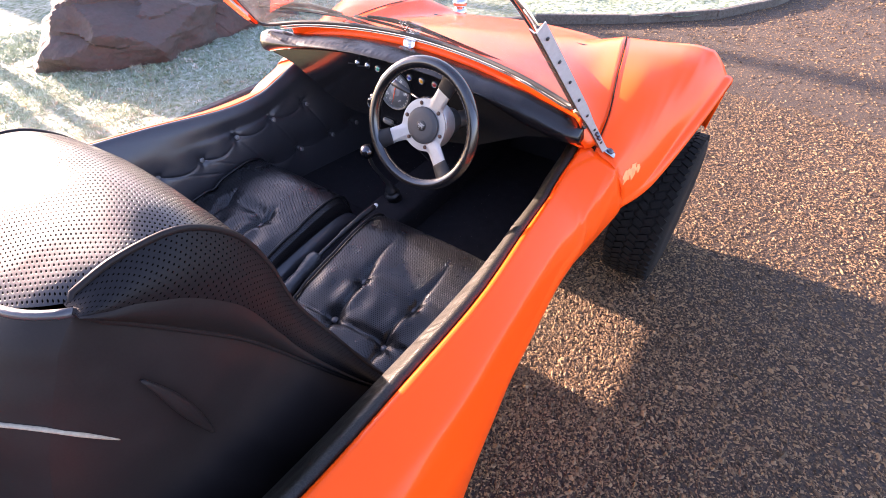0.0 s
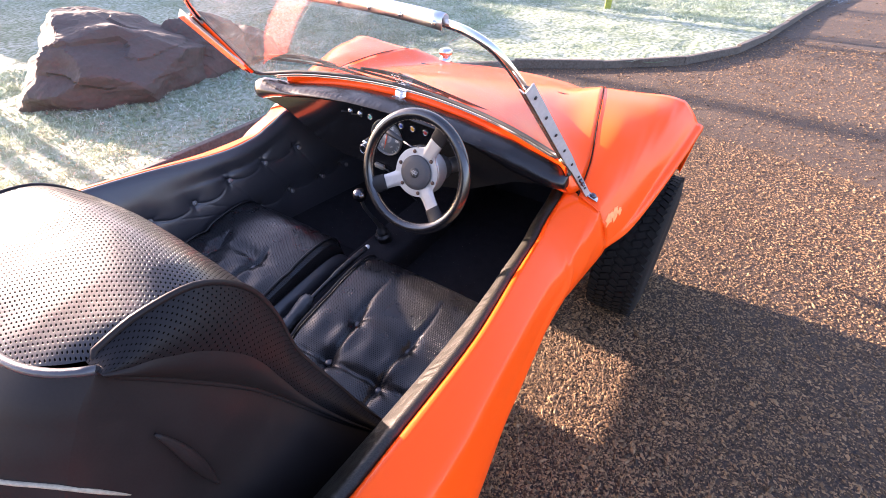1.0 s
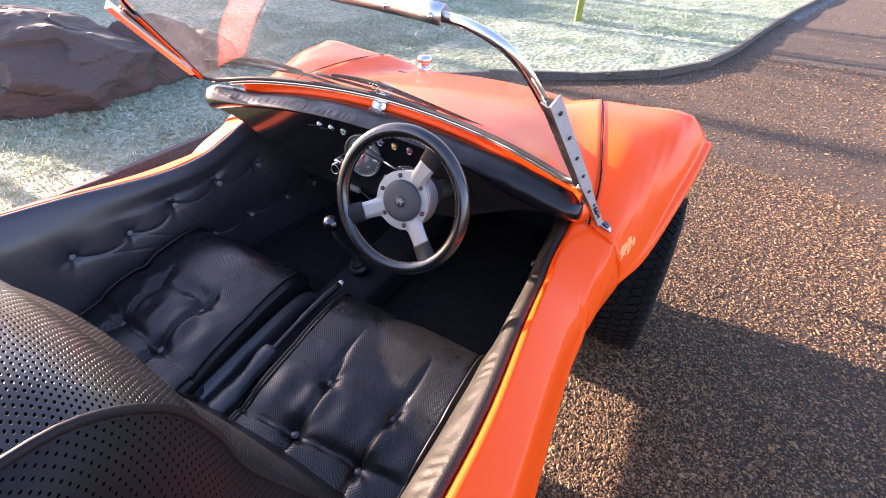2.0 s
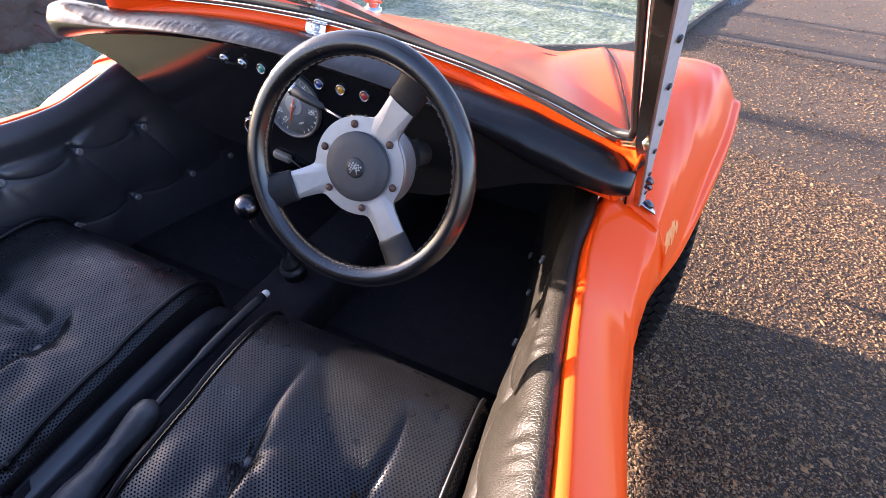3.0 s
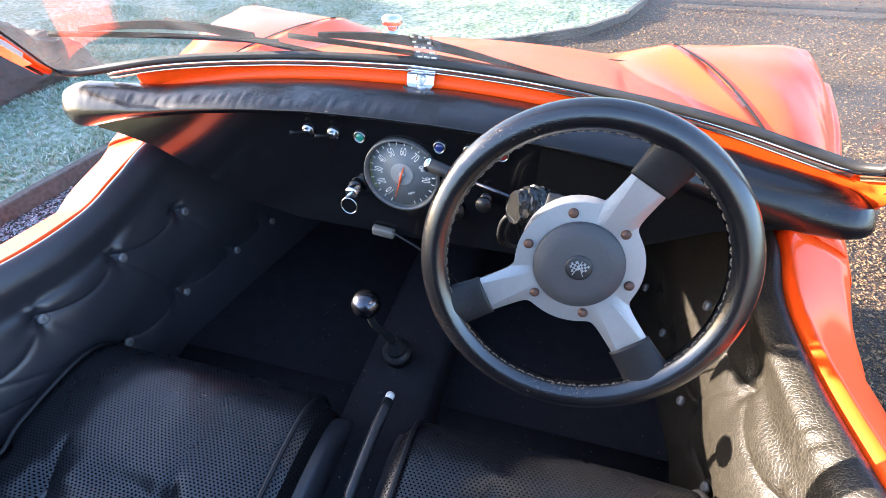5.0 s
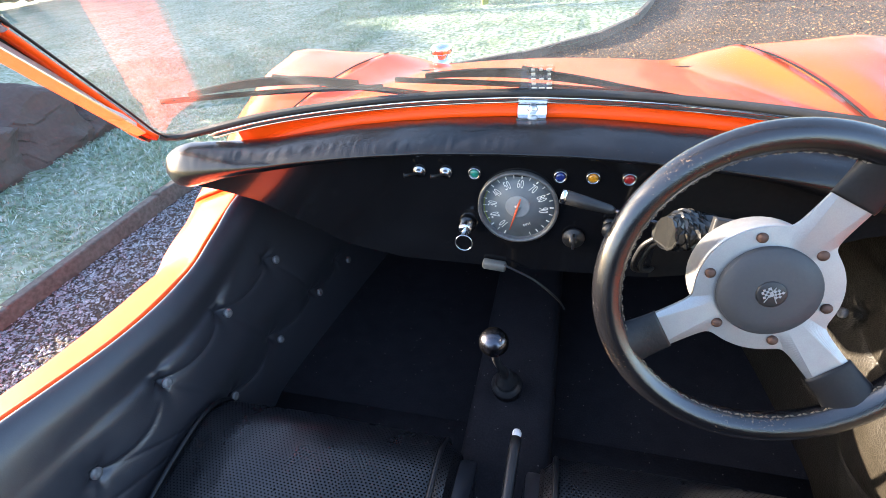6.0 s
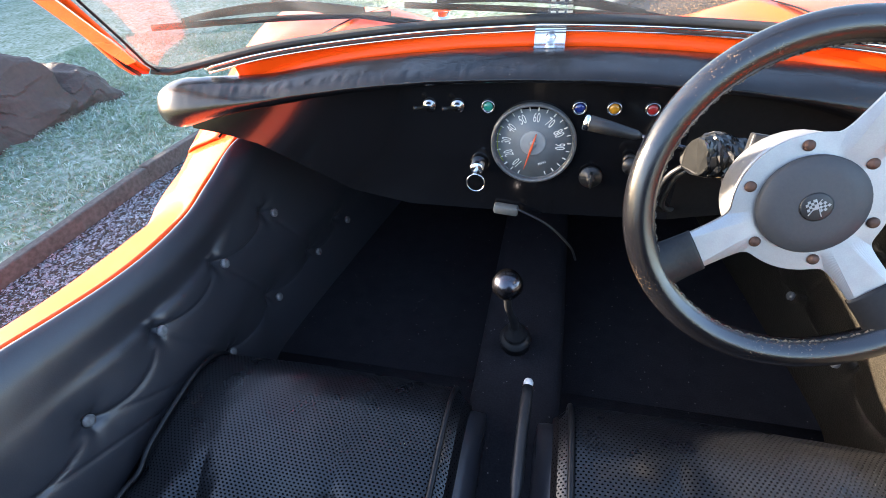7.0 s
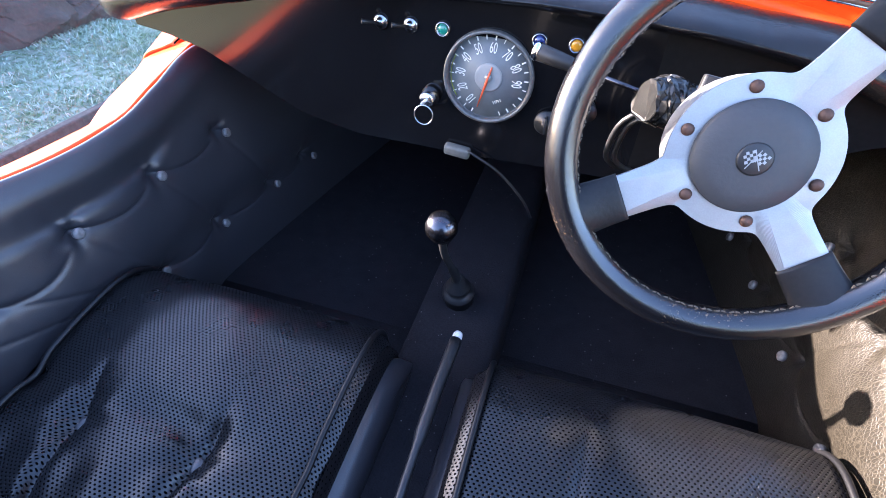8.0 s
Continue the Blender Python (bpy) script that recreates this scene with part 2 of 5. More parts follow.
BARE = material("chipped_gelcoat", (0.92, 0.34, 0.10), 0.4, grain=0.8, size=0.010, second=(0.88, 0.20, 0.04))
CLEAR = glass("sticker_film", 0.0)
GREENS = material("green_lens", (0.02, 0.22, 0.16), 0.12, coat=1.0)
BLUES = material("blue_lens", (0.014, 0.028, 0.16), 0.12, coat=1.0)
AMBER = material("amber_lens", (0.55, 0.24, 0.012), 0.12, coat=1.0)
REDS = material("red_lens", (0.32, 0.02, 0.02), 0.12, coat=1.0)
ROCK = material("brown_rock", (0.080, 0.060, 0.050), 0.9, grain=0.6, size=0.03, bump=0.4, second=(0.06, 0.047, 0.040), stain=0.5)
KERB = material("weathered_edging", (0.058, 0.048, 0.040), 0.9, grain=0.7, size=0.02, bump=0.5, second=(0.115, 0.105, 0.09), stain=0.5)
POST = material("lichen_wood", (0.28, 0.33, 0.06), 0.9, grain=0.7, size=0.03, bump=0.5, second=(0.15, 0.17, 0.05))
HEDGE = material("dark_evergreen", (0.05, 0.07, 0.03), 0.9, grain=0.9, size=0.08, bump=1.0, second=(0.02, 0.03, 0.012), stain=0.5)
BARK = material("bark", (0.09, 0.07, 0.055), 0.9, grain=0.7, size=0.03, bump=0.6)
GRAVEL = material("gravel", (0.085, 0.052, 0.026), 0.9, grain=1.0, size=0.008, bump=1.0, second=(0.014, 0.011, 0.010), stain=0.3)
BLADES = material("frosted_blades", (0.47, 0.53, 0.47), 0.7, grain=0.9, size=0.04, second=(0.15, 0.22, 0.09), stain=0.5)
STONES = material("gravel_stones", (0.195, 0.112, 0.045), 0.65, grain=0.5, size=0.01, second=(0.10, 0.066, 0.038), spec=0.25)
RIMED = material("frosted_stones", (0.36, 0.40, 0.40), 0.8, grain=0.9, size=0.008, second=(0.060, 0.052, 0.046))
FROST = material("frosted_grass", (0.275, 0.325, 0.27), 0.85, grain=1.0, size=0.05, bump=1.0, second=(0.075, 0.12, 0.05), stain=0.6)


GLASS = glass("windscreen_glass")


def vary(m, dark, light):
    """Each loose piece takes its own share of two colours."""
    nt = m.node_tree
    b = nt.nodes["Principled BSDF"]
    geo, mix = nt.nodes.new("ShaderNodeNewGeometry"), nt.nodes.new("ShaderNodeMix")
    mix.data_type, mix.blend_type = "RGBA", "MULTIPLY"
    mix.inputs["Factor"].default_value = 1.0
    ramp = nt.nodes.new("ShaderNodeValToRGB")
    ramp.color_ramp.elements[0].color, ramp.color_ramp.elements[1].color = (*dark, 1), (*light, 1)
    nt.links.new(geo.outputs["Random Per Island"], ramp.inputs["Fac"])
    nt.links.new(b.inputs["Base Color"].links[0].from_socket, mix.inputs["A"])
    nt.links.new(ramp.outputs["Color"], mix.inputs["B"])
    nt.links.new(mix.outputs["Result"], b.inputs["Base Color"])


def thaw(m, colour):
    """Frost has gone from the sunny end of the lawn (y below about 0)."""
    nt = m.node_tree
    b = nt.nodes["Principled BSDF"]
    co, sep, tex, add, ramp, mix = (nt.nodes.new("ShaderNode" + k) for k in ("TexCoord", "SeparateXYZ", "TexNoise", "Math", "MapRange", "Mix"))
    nt.links.new(co.outputs["Object"], sep.inputs[0])
    tex.inputs["Scale"].default_value, tex.inputs["Detail"].default_value = 1.6, 4
    nt.links.new(co.outputs["Object"], tex.inputs["Vector"])
    add.operation = "MULTIPLY_ADD"
    add.inputs[1].default_value = 2.0
    nt.links.new(tex.outputs["Fac"], add.inputs[0])
    nt.links.new(sep.outputs["Y"], add.inputs[2])
    ramp.inputs["From Min"].default_value, ramp.inputs["From Max"].default_value = 1.7, -0.6
    ramp.inputs["To Max"].default_value = 0.85
    nt.links.new(add.outputs[0], ramp.inputs["Value"])
    mix.data_type = "RGBA"
    mix.inputs["B"].default_value = (*colour, 1)
    nt.links.new(b.inputs["Base Color"].links[0].from_socket, mix.inputs["A"])
    nt.links.new(ramp.outputs["Result"], mix.inputs["Factor"])
    nt.links.new(mix.outputs["Result"], b.inputs["Base Color"])


def dust(m, scale, colour, limit):
    """Small pale specks of dust and lint."""
    nt = m.node_tree
    b = nt.nodes["Principled BSDF"]
    co, cells, big, ramp, mul, mix = (nt.nodes.new("ShaderNode" + k) for k in ("TexCoord", "TexVoronoi", "TexNoise", "MapRange", "Math", "Mix"))
    cells.inputs["Scale"].default_value = scale
    big.inputs["Scale"].default_value = 14
    nt.links.new(co.outputs["Object"], cells.inputs["Vector"])
    nt.links.new(co.outputs["Object"], big.inputs["Vector"])
    ramp.inputs["From Min"].default_value, ramp.inputs["From Max"].default_value = limit, limit * 0.5
    nt.links.new(cells.outputs["Distance"], ramp.inputs["Value"])
    mul.operation = "MULTIPLY"
    nt.links.new(ramp.outputs["Result"], mul.inputs[0])
    nt.links.new(big.outputs["Fac"], mul.inputs[1])
    mix.data_type = "RGBA"
    mix.inputs["B"].default_value = (*colour, 1)
    nt.links.new(b.inputs["Base Color"].links[0].from_socket, mix.inputs["A"])
    nt.links.new(mul.outputs[0], mix.inputs["Factor"])
    nt.links.new(mix.outputs["Result"], b.inputs["Base Color"])


dust(CARPET, 60, (0.30, 0.28, 0.25), 0.09)
dust(ROLL, 90, (0.25, 0.24, 0.22), 0.06)
thaw(FROST, (0.42, 0.40, 0.19))
thaw(BLADES, (0.84, 0.80, 0.50))
vary(STONES, (0.09, 0.10, 0.13), (1.6, 1.68, 1.95))
vary(RIMED, (0.45, 0.45, 0.5), (1.35, 1.4, 1.45))
vary(BLADES, (0.5, 0.6, 0.5), (1.3, 1.3, 1.35))


# ---- building helpers ----
def part(name, bm, mat, parent=None, label="", smooth=True, solid=0.0):
    me = bpy.data.meshes.new(name)
    bmesh.ops.recalc_face_normals(bm, faces=bm.faces)
    bm.to_mesh(me)
    bm.free()
    for f in me.polygons:
        f.use_smooth = smooth
    me.materials.append(mat)
    ob = new(name, me)
    ob.parent = parent
    if label:
        tagged(ob, label)
    if solid:
        md = ob.modifiers.new("thickness", "SOLIDIFY")
        md.thickness, md.offset = solid, -1
    return ob


def spline(pts, n):
    """n points along a smooth curve through pts, by even chord steps."""
    p = np.array(pts, float)
    k = np.concatenate(([0], np.cumsum(np.linalg.norm(np.diff(p, axis=0), axis=1) + 1e-9)))
    q = np.vstack((2 * p[0] - p[1], p, 2 * p[-1] - p[-2]))
    out = []
    for s in np.linspace(0, k[-1], n):
        i = min(int(np.searchsorted(k, s, "right")) - 1, len(p) - 2)
        t = (s - k[i]) / (k[i + 1] - k[i])
        a, b, c, d = q[i], q[i + 1], q[i + 2], q[i + 3]
        out.append(0.5 * (2 * b + (c - a) * t + (2 * a - 5 * b + 4 * c - d) * t * t + (3 * b - a - 3 * c + d) * t ** 3))
    return np.array(out)


def sheet(rows, bm=None, closed=False, caps=False):
    """A skin over rows of points, with a UV map in metres."""
    bm = bm or bmesh.new()
    uv = bm.loops.layers.uv.verify()
    rows = np.array(rows, float)
    mid = rows[:, rows.shape[1] // 2]
    along = np.concatenate(([0], np.cumsum(np.linalg.norm(np.diff(mid, axis=0), axis=1))))
    grid = [[bm.verts.new(p) for p in r] for r in rows]
    n = len(rows[0])
    step = np.concatenate((np.zeros((len(rows), 1)), np.cumsum(np.linalg.norm(np.diff(rows, axis=1), axis=2), axis=1)), axis=1)
    step -= step[:, n // 2:n // 2 + 1]
    for i in range(len(grid) - 1):
        for j in range(n if closed else n - 1):
            k = (j + 1) % n
            f = bm.faces.new((grid[i][j], grid[i][k], grid[i + 1][k], grid[i + 1][j]))
            for lp, (a, b) in zip(f.loops, ((i, j), (i, k), (i + 1, k), (i + 1, j))):
                lp[uv].uv = (along[a], step[a, b] if k or b else step[a, n - 1])
    if caps and closed:
        bm.faces.new(grid[0])
        bm.faces.new(grid[-1][::-1])
    return bm


def loft(sections, n, m):
    """Sections (lists of points) smoothed to n points each, then to m sections."""
    s = np.array([spline(q, n) for q in sections])
    return np.array([spline(s[:, j], m) for j in range(n)]).transpose(1, 0, 2)


def tube(pts, r, seg=10, bm=None, closed=False):
    """A round bar along pts; r is one radius or one for each point."""
    bm = bm or bmesh.new()
    p = np.array(pts, float)
    rs = np.broadcast_to(np.array(r, float), (len(p),))
    rings = []
    up = None
    for i in range(len(p)):
        if closed:
            d = p[(i + 1) % len(p)] - p[i - 1]
        else:
            d = p[min(i + 1, len(p) - 1)] - p[max(i - 1, 0)]
        d = Vector(d).normalized()
        if up is None:
            up = d.orthogonal().normalized()
        up = (up - d * up.dot(d)).normalized()
        side = d.cross(up)
        rings.append([bm.verts.new(Vector(p[i]) + (up * math.cos(a) + side * math.sin(a)) * rs[i]) for a in np.linspace(0, 2 * math.pi, seg, endpoint=False)])
    for i in range(len(rings) if closed else len(rings) - 1):
        a, b = rings[i], rings[(i + 1) % len(rings)]
        for j in range(seg):
            bm.faces.new((a[j], a[(j + 1) % seg], b[(j + 1) % seg], b[j]))
    if not closed:
        bm.faces.new(rings[0][::-1])
        bm.faces.new(rings[-1])
    return bm


def lathe(profile, m=None, seg=24, bm=None):
    """A turned body: (radius, height) pairs round the local z axis, placed by m."""
    bm = bm or bmesh.new()
    m = m or Matrix()
    rings = [[bm.verts.new(m @ Vector((max(r, 1e-5) * math.cos(a), max(r, 1e-5) * math.sin(a), h))) for a in np.linspace(0, 2 * math.pi, seg, endpoint=False)] for r, h in profile]
    for a, b in zip(rings, rings[1:]):
        for j in range(seg):
            bm.faces.new((a[j], a[(j + 1) % seg], b[(j + 1) % seg], b[j]))
    bm.faces.new(rings[0][::-1])
    bm.faces.new(rings[-1])
    return bm


def block(size, m=None, bevel=0.004, bm=None, seg=2):
    """A bevelled block of that size about the origin, placed by m."""
    own = bmesh.new()
    bmesh.ops.create_cube(own, size=1)
    bmesh.ops.scale(own, vec=size, verts=own.verts)
    if bevel:
        bmesh.ops.bevel(own, geom=own.edges[:], offset=bevel, segments=seg, profile=0.5, affect="EDGES")
    bmesh.ops.transform(own, matrix=m or Matrix(), verts=own.verts)
    if bm is None:
        return own
    me = bpy.data.meshes.new("tmp")
    own.to_mesh(me)
    own.free()
    bm.from_mesh(me)
    bpy.data.meshes.remove(me)
    return bm


def aim(at, way):
    """A pose at a point with its z axis along way."""
    return Matrix.Translation(at) @ Vector(way).to_track_quat("Z", "Y").to_matrix().to_4x4()


def flip(pts, side):
    return np.array(pts, float) * np.array((side, 1, 1))


# ---- ground, lawn, edging ----
def ground():
    bm = bmesh.new()
    xs = np.concatenate((np.linspace(-400, -12, 8), np.linspace(-8, 8, 41), np.linspace(12, 400, 8)))
    rows = [[(x, y, 0.008 * noise.noise((x * 0.7, y * 0.7, 0)) if abs(x) < 9 and abs(y) < 9 else 0) for x in xs] for y in xs]
    tagged(part("ground", sheet(rows, bm), GRAVEL), "brown and grey loose gravel drive, partly in shade", "ground", kind="structure")


EDGE = spline([(-2.19, -9), (-2.19, -4), (-2.19, 0), (-2.19, 1.6), (-2.12, 2.5), (-1.75, 3.15), (-1.2, 3.6), (-0.64, 3.95), (-0.12, 4.25), (0.35, 4.75), (0.76, 5.6), (1.0, 6.7), (1.36, 8.6), (2.33, 12.7), (4.5, 19), (9, 30)], 150)


def lawn_z(x, y):
    """Rumpled turf: broad swells, tussocks and small tufts."""
    return 0.064 + 0.022 * noise.noise((x * 0.8, y * 0.8, 3)) + 0.016 * noise.noise((x * 3.1, y * 4.2, 7)) + 0.012 * noise.noise((x * 8, y * 10, 1)) + 0.005 * noise.noise((x * 21, y * 23, 5))


def lawn():
    centre = np.array((-40.0, 22.0))
    line = np.stack([np.interp(np.concatenate((np.linspace(0, 24, 20), np.linspace(24.2, 100, 460), np.linspace(100.5, 149, 50))), np.arange(150), EDGE[:, i]) for i in (0, 1)], 1)
    rows = []
    for f in np.concatenate((np.linspace(0.0, 0.10, 110), np.linspace(0.102, 0.2, 40), np.linspace(0.22, 1, 14))):
        q = line + (centre - line) * f
        rows.append([(x, y, lawn_z(x, y) if f < 0.2 else 0.064) for x, y in q])
    tagged(part("lawn", sheet(rows), FROST), "short green lawn grass white with frost", "lawn", kind="structure")


def edging():
    base = new("lawn_edging")
    tagged(base, "low weathered concrete edging between gravel and lawn", "edging", kind="structure")
    d = np.concatenate(([0], np.cumsum(np.linalg.norm(np.diff(EDGE, axis=0), axis=1))))
    s, k = 3.0, 0
    while s < 25:
        def at(q):
            return np.array([np.interp(q, d, EDGE[:, 0]), np.interp(q, d, EDGE[:, 1])])
        a, b = at(s), at(s + 0.9)
        c, w = (a + b) / 2, b - a
        m = pose(c[0], c[1], 0.015 + random.uniform(-0.006, 0.006), 0, random.uniform(-1.5, 1.5), math.degrees(math.atan2(w[1], w[0])))
        part("edging_stone", block((np.linalg.norm(w) + 0.01, 0.055, 0.13), m, 0.008), KERB, base, smooth=False)
        s += 0.905


ground()
lawn()
edging()


def boulder(name, c, size, seed, turn=0, label=""):
    """A split rock: flat broken faces that meet in sharp ridges."""
    r = random.Random(seed)
    planes = []
    for i in range(22):
        z, a = r.uniform(-0.3, 1.0), r.uniform(0, 2 * math.pi)
        k = math.sqrt(max(0, 1 - z * z))
        planes.append((Vector((k * math.cos(a), k * math.sin(a), z)), r.uniform(0.72, 1.0)))
    bm = bmesh.new()
    bmesh.ops.create_icosphere(bm, subdivisions=6, radius=1)
    for v in bm.verts:
        p = v.co.copy()
        q = p + 0.10 * Vector((noise.noise(p * 2.5), noise.noise(p * 2.5 + Vector((9, 0, 0))), noise.noise(p * 2.5 + Vector((0, 9, 0)))))
        k = min([d / max(0.05, n.dot(q)) for n, d in planes] + [1.15])
        ledge = (p.z * 2.6 + 0.8 * p.x + 0.9 * noise.noise(p * 1.7 + Vector((seed, 0, 0)))) % 1.0
        k *= 1 - 0.055 * ledge * max(0, noise.noise(p * 2.1 + Vector((0, seed, 3))) + 0.4)
        k *= 1 + 0.02 * noise.noise(p * 7) + 0.010 * noise.noise(p * 19)
        v.co = Vector((p.x * k, p.y * k, max(p.z, -0.25) * k))
    bmesh.ops.transform(bm, matrix=pose(*c, 0, 0, turn) @ Matrix.Diagonal((*size, 1)), verts=bm.verts)
    return tagged(part(name, bm, ROCK, smooth=False), label, "rock", group="rocks on the lawn")


boulder("boulder", (-4.10, 1.04, 0.13), (0.88, 0.94, 0.60), 3, 25, "large brown boulder with sharp ridges lying on the frosted lawn")
boulder("boulder", (-3.83, 1.72, 0.13), (0.56, 0.42, 0.40), 7, 50, "rounded dark brown boulder beside the large one")
boulder("boulder", (-3.74, 2.24, 0.10), (0.44, 0.38, 0.32), 5, 0, "small dark brown rock on frosted grass")


def wooden_post():
    bm = block((0.09, 0.09, 1.3), pose(-1.22, 6.75, 0.70, 1.5, 1.0, 20), 0.01)
    tagged(part("wooden_post", bm, POST), "yellow-green lichen-covered wooden post standing in the lawn", "post")


wooden_post()

def bare_tree(x, y, h, seed):
    r = random.Random(seed)
    base = new("bare_tree")
    base.matrix_world = pose(x, y, 0)
    tagged(base, "tall leafless tree on the far side of the lawn", "tree", group="trees beyond the lawn")
    part("trunk", tube([(0.05 * r.uniform(-1, 1) * i, 0.05 * r.uniform(-1, 1) * i, h * i / 6) for i in range(7)], [0.14 * (1 - i / 7.5) for i in range(7)], 9), BARK, base)
    bm = bmesh.new()
    for i in range(26):
        z0 = h * r.uniform(0.3, 0.95)
        a = r.uniform(0, 6.28)
        n = h * 0.28 * r.uniform(0.5, 1.0) * (1.15 - z0 / h)
        d = Vector((math.cos(a), math.sin(a), r.uniform(0.3, 1.0)))
        pts = [Vector((0, 0, z0))]
        for k in range(4):
            pts.append(pts[-1] + d * n / 3 + Vector((r.uniform(-1, 1), r.uniform(-1, 1), r.uniform(-0.3, 0.6))) * n * 0.08)
        tube(pts, [0.035, 0.026, 0.018, 0.012, 0.006], 5, bm)
        for k in range(7):
            p = pts[r.randint(1, 4)]
            q = p + Vector((r.uniform(-1, 1), r.uniform(-1, 1), r.uniform(-0.2, 1))) * n * 0.4
            tube([p, (p + q) / 2 + Vector((0, 0, 0.03)), q], [0.010, 0.007, 0.003], 4, bm)
    part("crown", bm, BARK, base)


for tx, ty, th, sd in ((-20, 7.35, 9.5, 1), (-26, 5.0, 10.5, 2), (-22, 10.2, 9.0, 3), (-30, 8.6, 12.0, 4)):
    bare_tree(tx, ty, th, sd)

def hedge():
    """A tall evergreen hedge along the far left edge of the lawn."""
    bm = bmesh.new()
    rows = []
    for y in np.arange(1.25, 17, 0.16):
        top = 3.75 + 0.35 * noise.noise((y * 0.8, 0, 5)) + 0.22 * noise.noise((y * 3.1, 0, 2))
        end = min(1, (y - 1.2) / 0.5) ** 0.5
        rows.append([(-18 + 0.75 * end * math.cos(a) * (1 + 0.25 * noise.noise((math.cos(a) * 2, y * 1.5, math.sin(a) * 4))), y + 0.1 * noise.noise((a * 3, y * 4, 0)), max(0, top * end * (0.5 + 0.5 * math.sin(a)) ** 0.45 + 0.12 * noise.noise((a * 5, y * 5, 3)))) for a in np.linspace(-1.5, 4.6, 26)])
    part_ob = part("hedge", sheet(rows, bm), HEDGE)
    tagged(part_ob, "tall dark evergreen hedge beyond the frosted lawn", "hedge")


hedge()
for px, py in ((-7.3, 0.16), (-7.2, -0.05)):
    bm = block((0.10, 0.10, 1.2), pose(px, py, 0.66, 0, 1, 5), 0.01)
    tagged(part("wooden_post", bm, POST), "short weathered wooden post standing in the lawn", "post")

# ---- the buggy ----
buggy = new("beach_buggy")
buggy.matrix_world = pose(-0.019, 0, 0, 0, 1.2, 0)
tagged(buggy, "open orange fibreglass beach buggy with black vinyl interior parked on gravel", "car")

# y, rim x z, shoulder x z, widest x z, lowest x z
SIDE = [
    (-1.55, 0.56, 0.90, 0.68, 0.885, 0.80, 0.74, 0.80, 0.56),
    (-1.25, 0.63, 0.84, 0.735, 0.815, 0.83, 0.68, 0.82, 0.50),
    (-1.00, 0.648, 0.80, 0.74, 0.772, 0.81, 0.63, 0.79, 0.38),
    (-0.75, 0.648, 0.783, 0.73, 0.755, 0.775, 0.62, 0.72, 0.25),
    (-0.50, 0.636, 0.760, 0.712, 0.735, 0.745, 0.61, 0.67, 0.22),
    (-0.25, 0.610, 0.732, 0.700, 0.708, 0.732, 0.60, 0.66, 0.22),
    (-0.10, 0.606, 0.733, 0.700, 0.702, 0.734, 0.60, 0.675, 0.24),
    (-0.05, 0.607, 0.741, 0.700, 0.704, 0.736, 0.60, 0.685, 0.37),
    (0.00, 0.609, 0.756, 0.704, 0.724, 0.742, 0.605, 0.69, 0.41),
    (0.12, 0.600, 0.798, 0.708, 0.764, 0.756, 0.630, 0.715, 0.53),
]
# the driver's side is drawn in more at the waist
DRIVER_SIDE = SIDE[:4] + [
    (-0.50, 0.640, 0.763, 0.704, 0.733, 0.738, 0.61, 0.605, 0.22),
    (-0.25, 0.611, 0.746, 0.680, 0.710, 0.712, 0.61, 0.585, 0.22),
    (-0.10, 0.598, 0.742, 0.677, 0.694, 0.707, 0.61, 0.585, 0.24),
    (-0.05, 0.593, 0.748, 0.678, 0.698, 0.709, 0.61, 0.620, 0.37),
    (0.00, 0.589, 0.758, 0.679, 0.710, 0.713, 0.61, 0.640, 0.41),
    (0.12, 0.590, 0.798, 0.691, 0.758, 0.735, 0.642, 0.69, 0.53),
]
# y, then seam, crown, ridge, lip as x z
WING = [
    (0.115, 0.622, 0.789, 0.648, 0.779, 0.692, 0.757, 0.735, 0.642),
    (0.25, 0.603, 0.838, 0.648, 0.831, 0.710, 0.785, 0.775, 0.650),
    (0.42, 0.5565, 0.882, 0.632, 0.884, 0.720, 0.845, 0.808, 0.710),
    (0.60, 0.511, 0.898, 0.612, 0.903, 0.745, 0.888, 0.835, 0.780),
    (0.765, 0.466, 0.893, 0.600, 0.900, 0.762, 0.905, 0.850, 0.822),
]
# y, then centre, three between, edge as x z
BONNET = [
    (0.074, 0, 0.964, 0.28, 0.950, 0.47, 0.914, 0.57, 0.862, 0.603, 0.80),
    (0.084, 0, 0.986, 0.28, 0.971, 0.46, 0.932, 0.56, 0.872, 0.610, 0.798),
    (0.14, 0, 0.982, 0.28, 0.966, 0.45, 0.926, 0.545, 0.868, 0.620, 0.797),
    (0.25, 0, 0.962, 0.28, 0.945, 0.42, 0.905, 0.515, 0.862, 0.603, 0.838),
    (0.42, 0, 0.935, 0.27, 0.915, 0.40, 0.885, 0.48, 0.870, 0.5565, 0.882),
    (0.77, 0, 0.862, 0.22, 0.855, 0.33, 0.850, 0.41, 0.872, 0.465, 0.892),
    (0.95, 0, 0.820, 0.20, 0.815, 0.31, 0.805, 0.40, 0.806, 0.455, 0.79),
    (1.20, 0, 0.735, 0.17, 0.728, 0.28, 0.710, 0.36, 0.670, 0.40, 0.60),
    (1.38, 0, 0.56, 0.15, 0.55, 0.24, 0.53, 0.31, 0.50, 0.34, 0.44),
]


def rim(y, side):
    t = np.array(DRIVER_SIDE if side > 0 else SIDE)
    return np.interp(y, t[:, 0], t[:, 1]), np.interp(y, t[:, 0], t[:, 2])


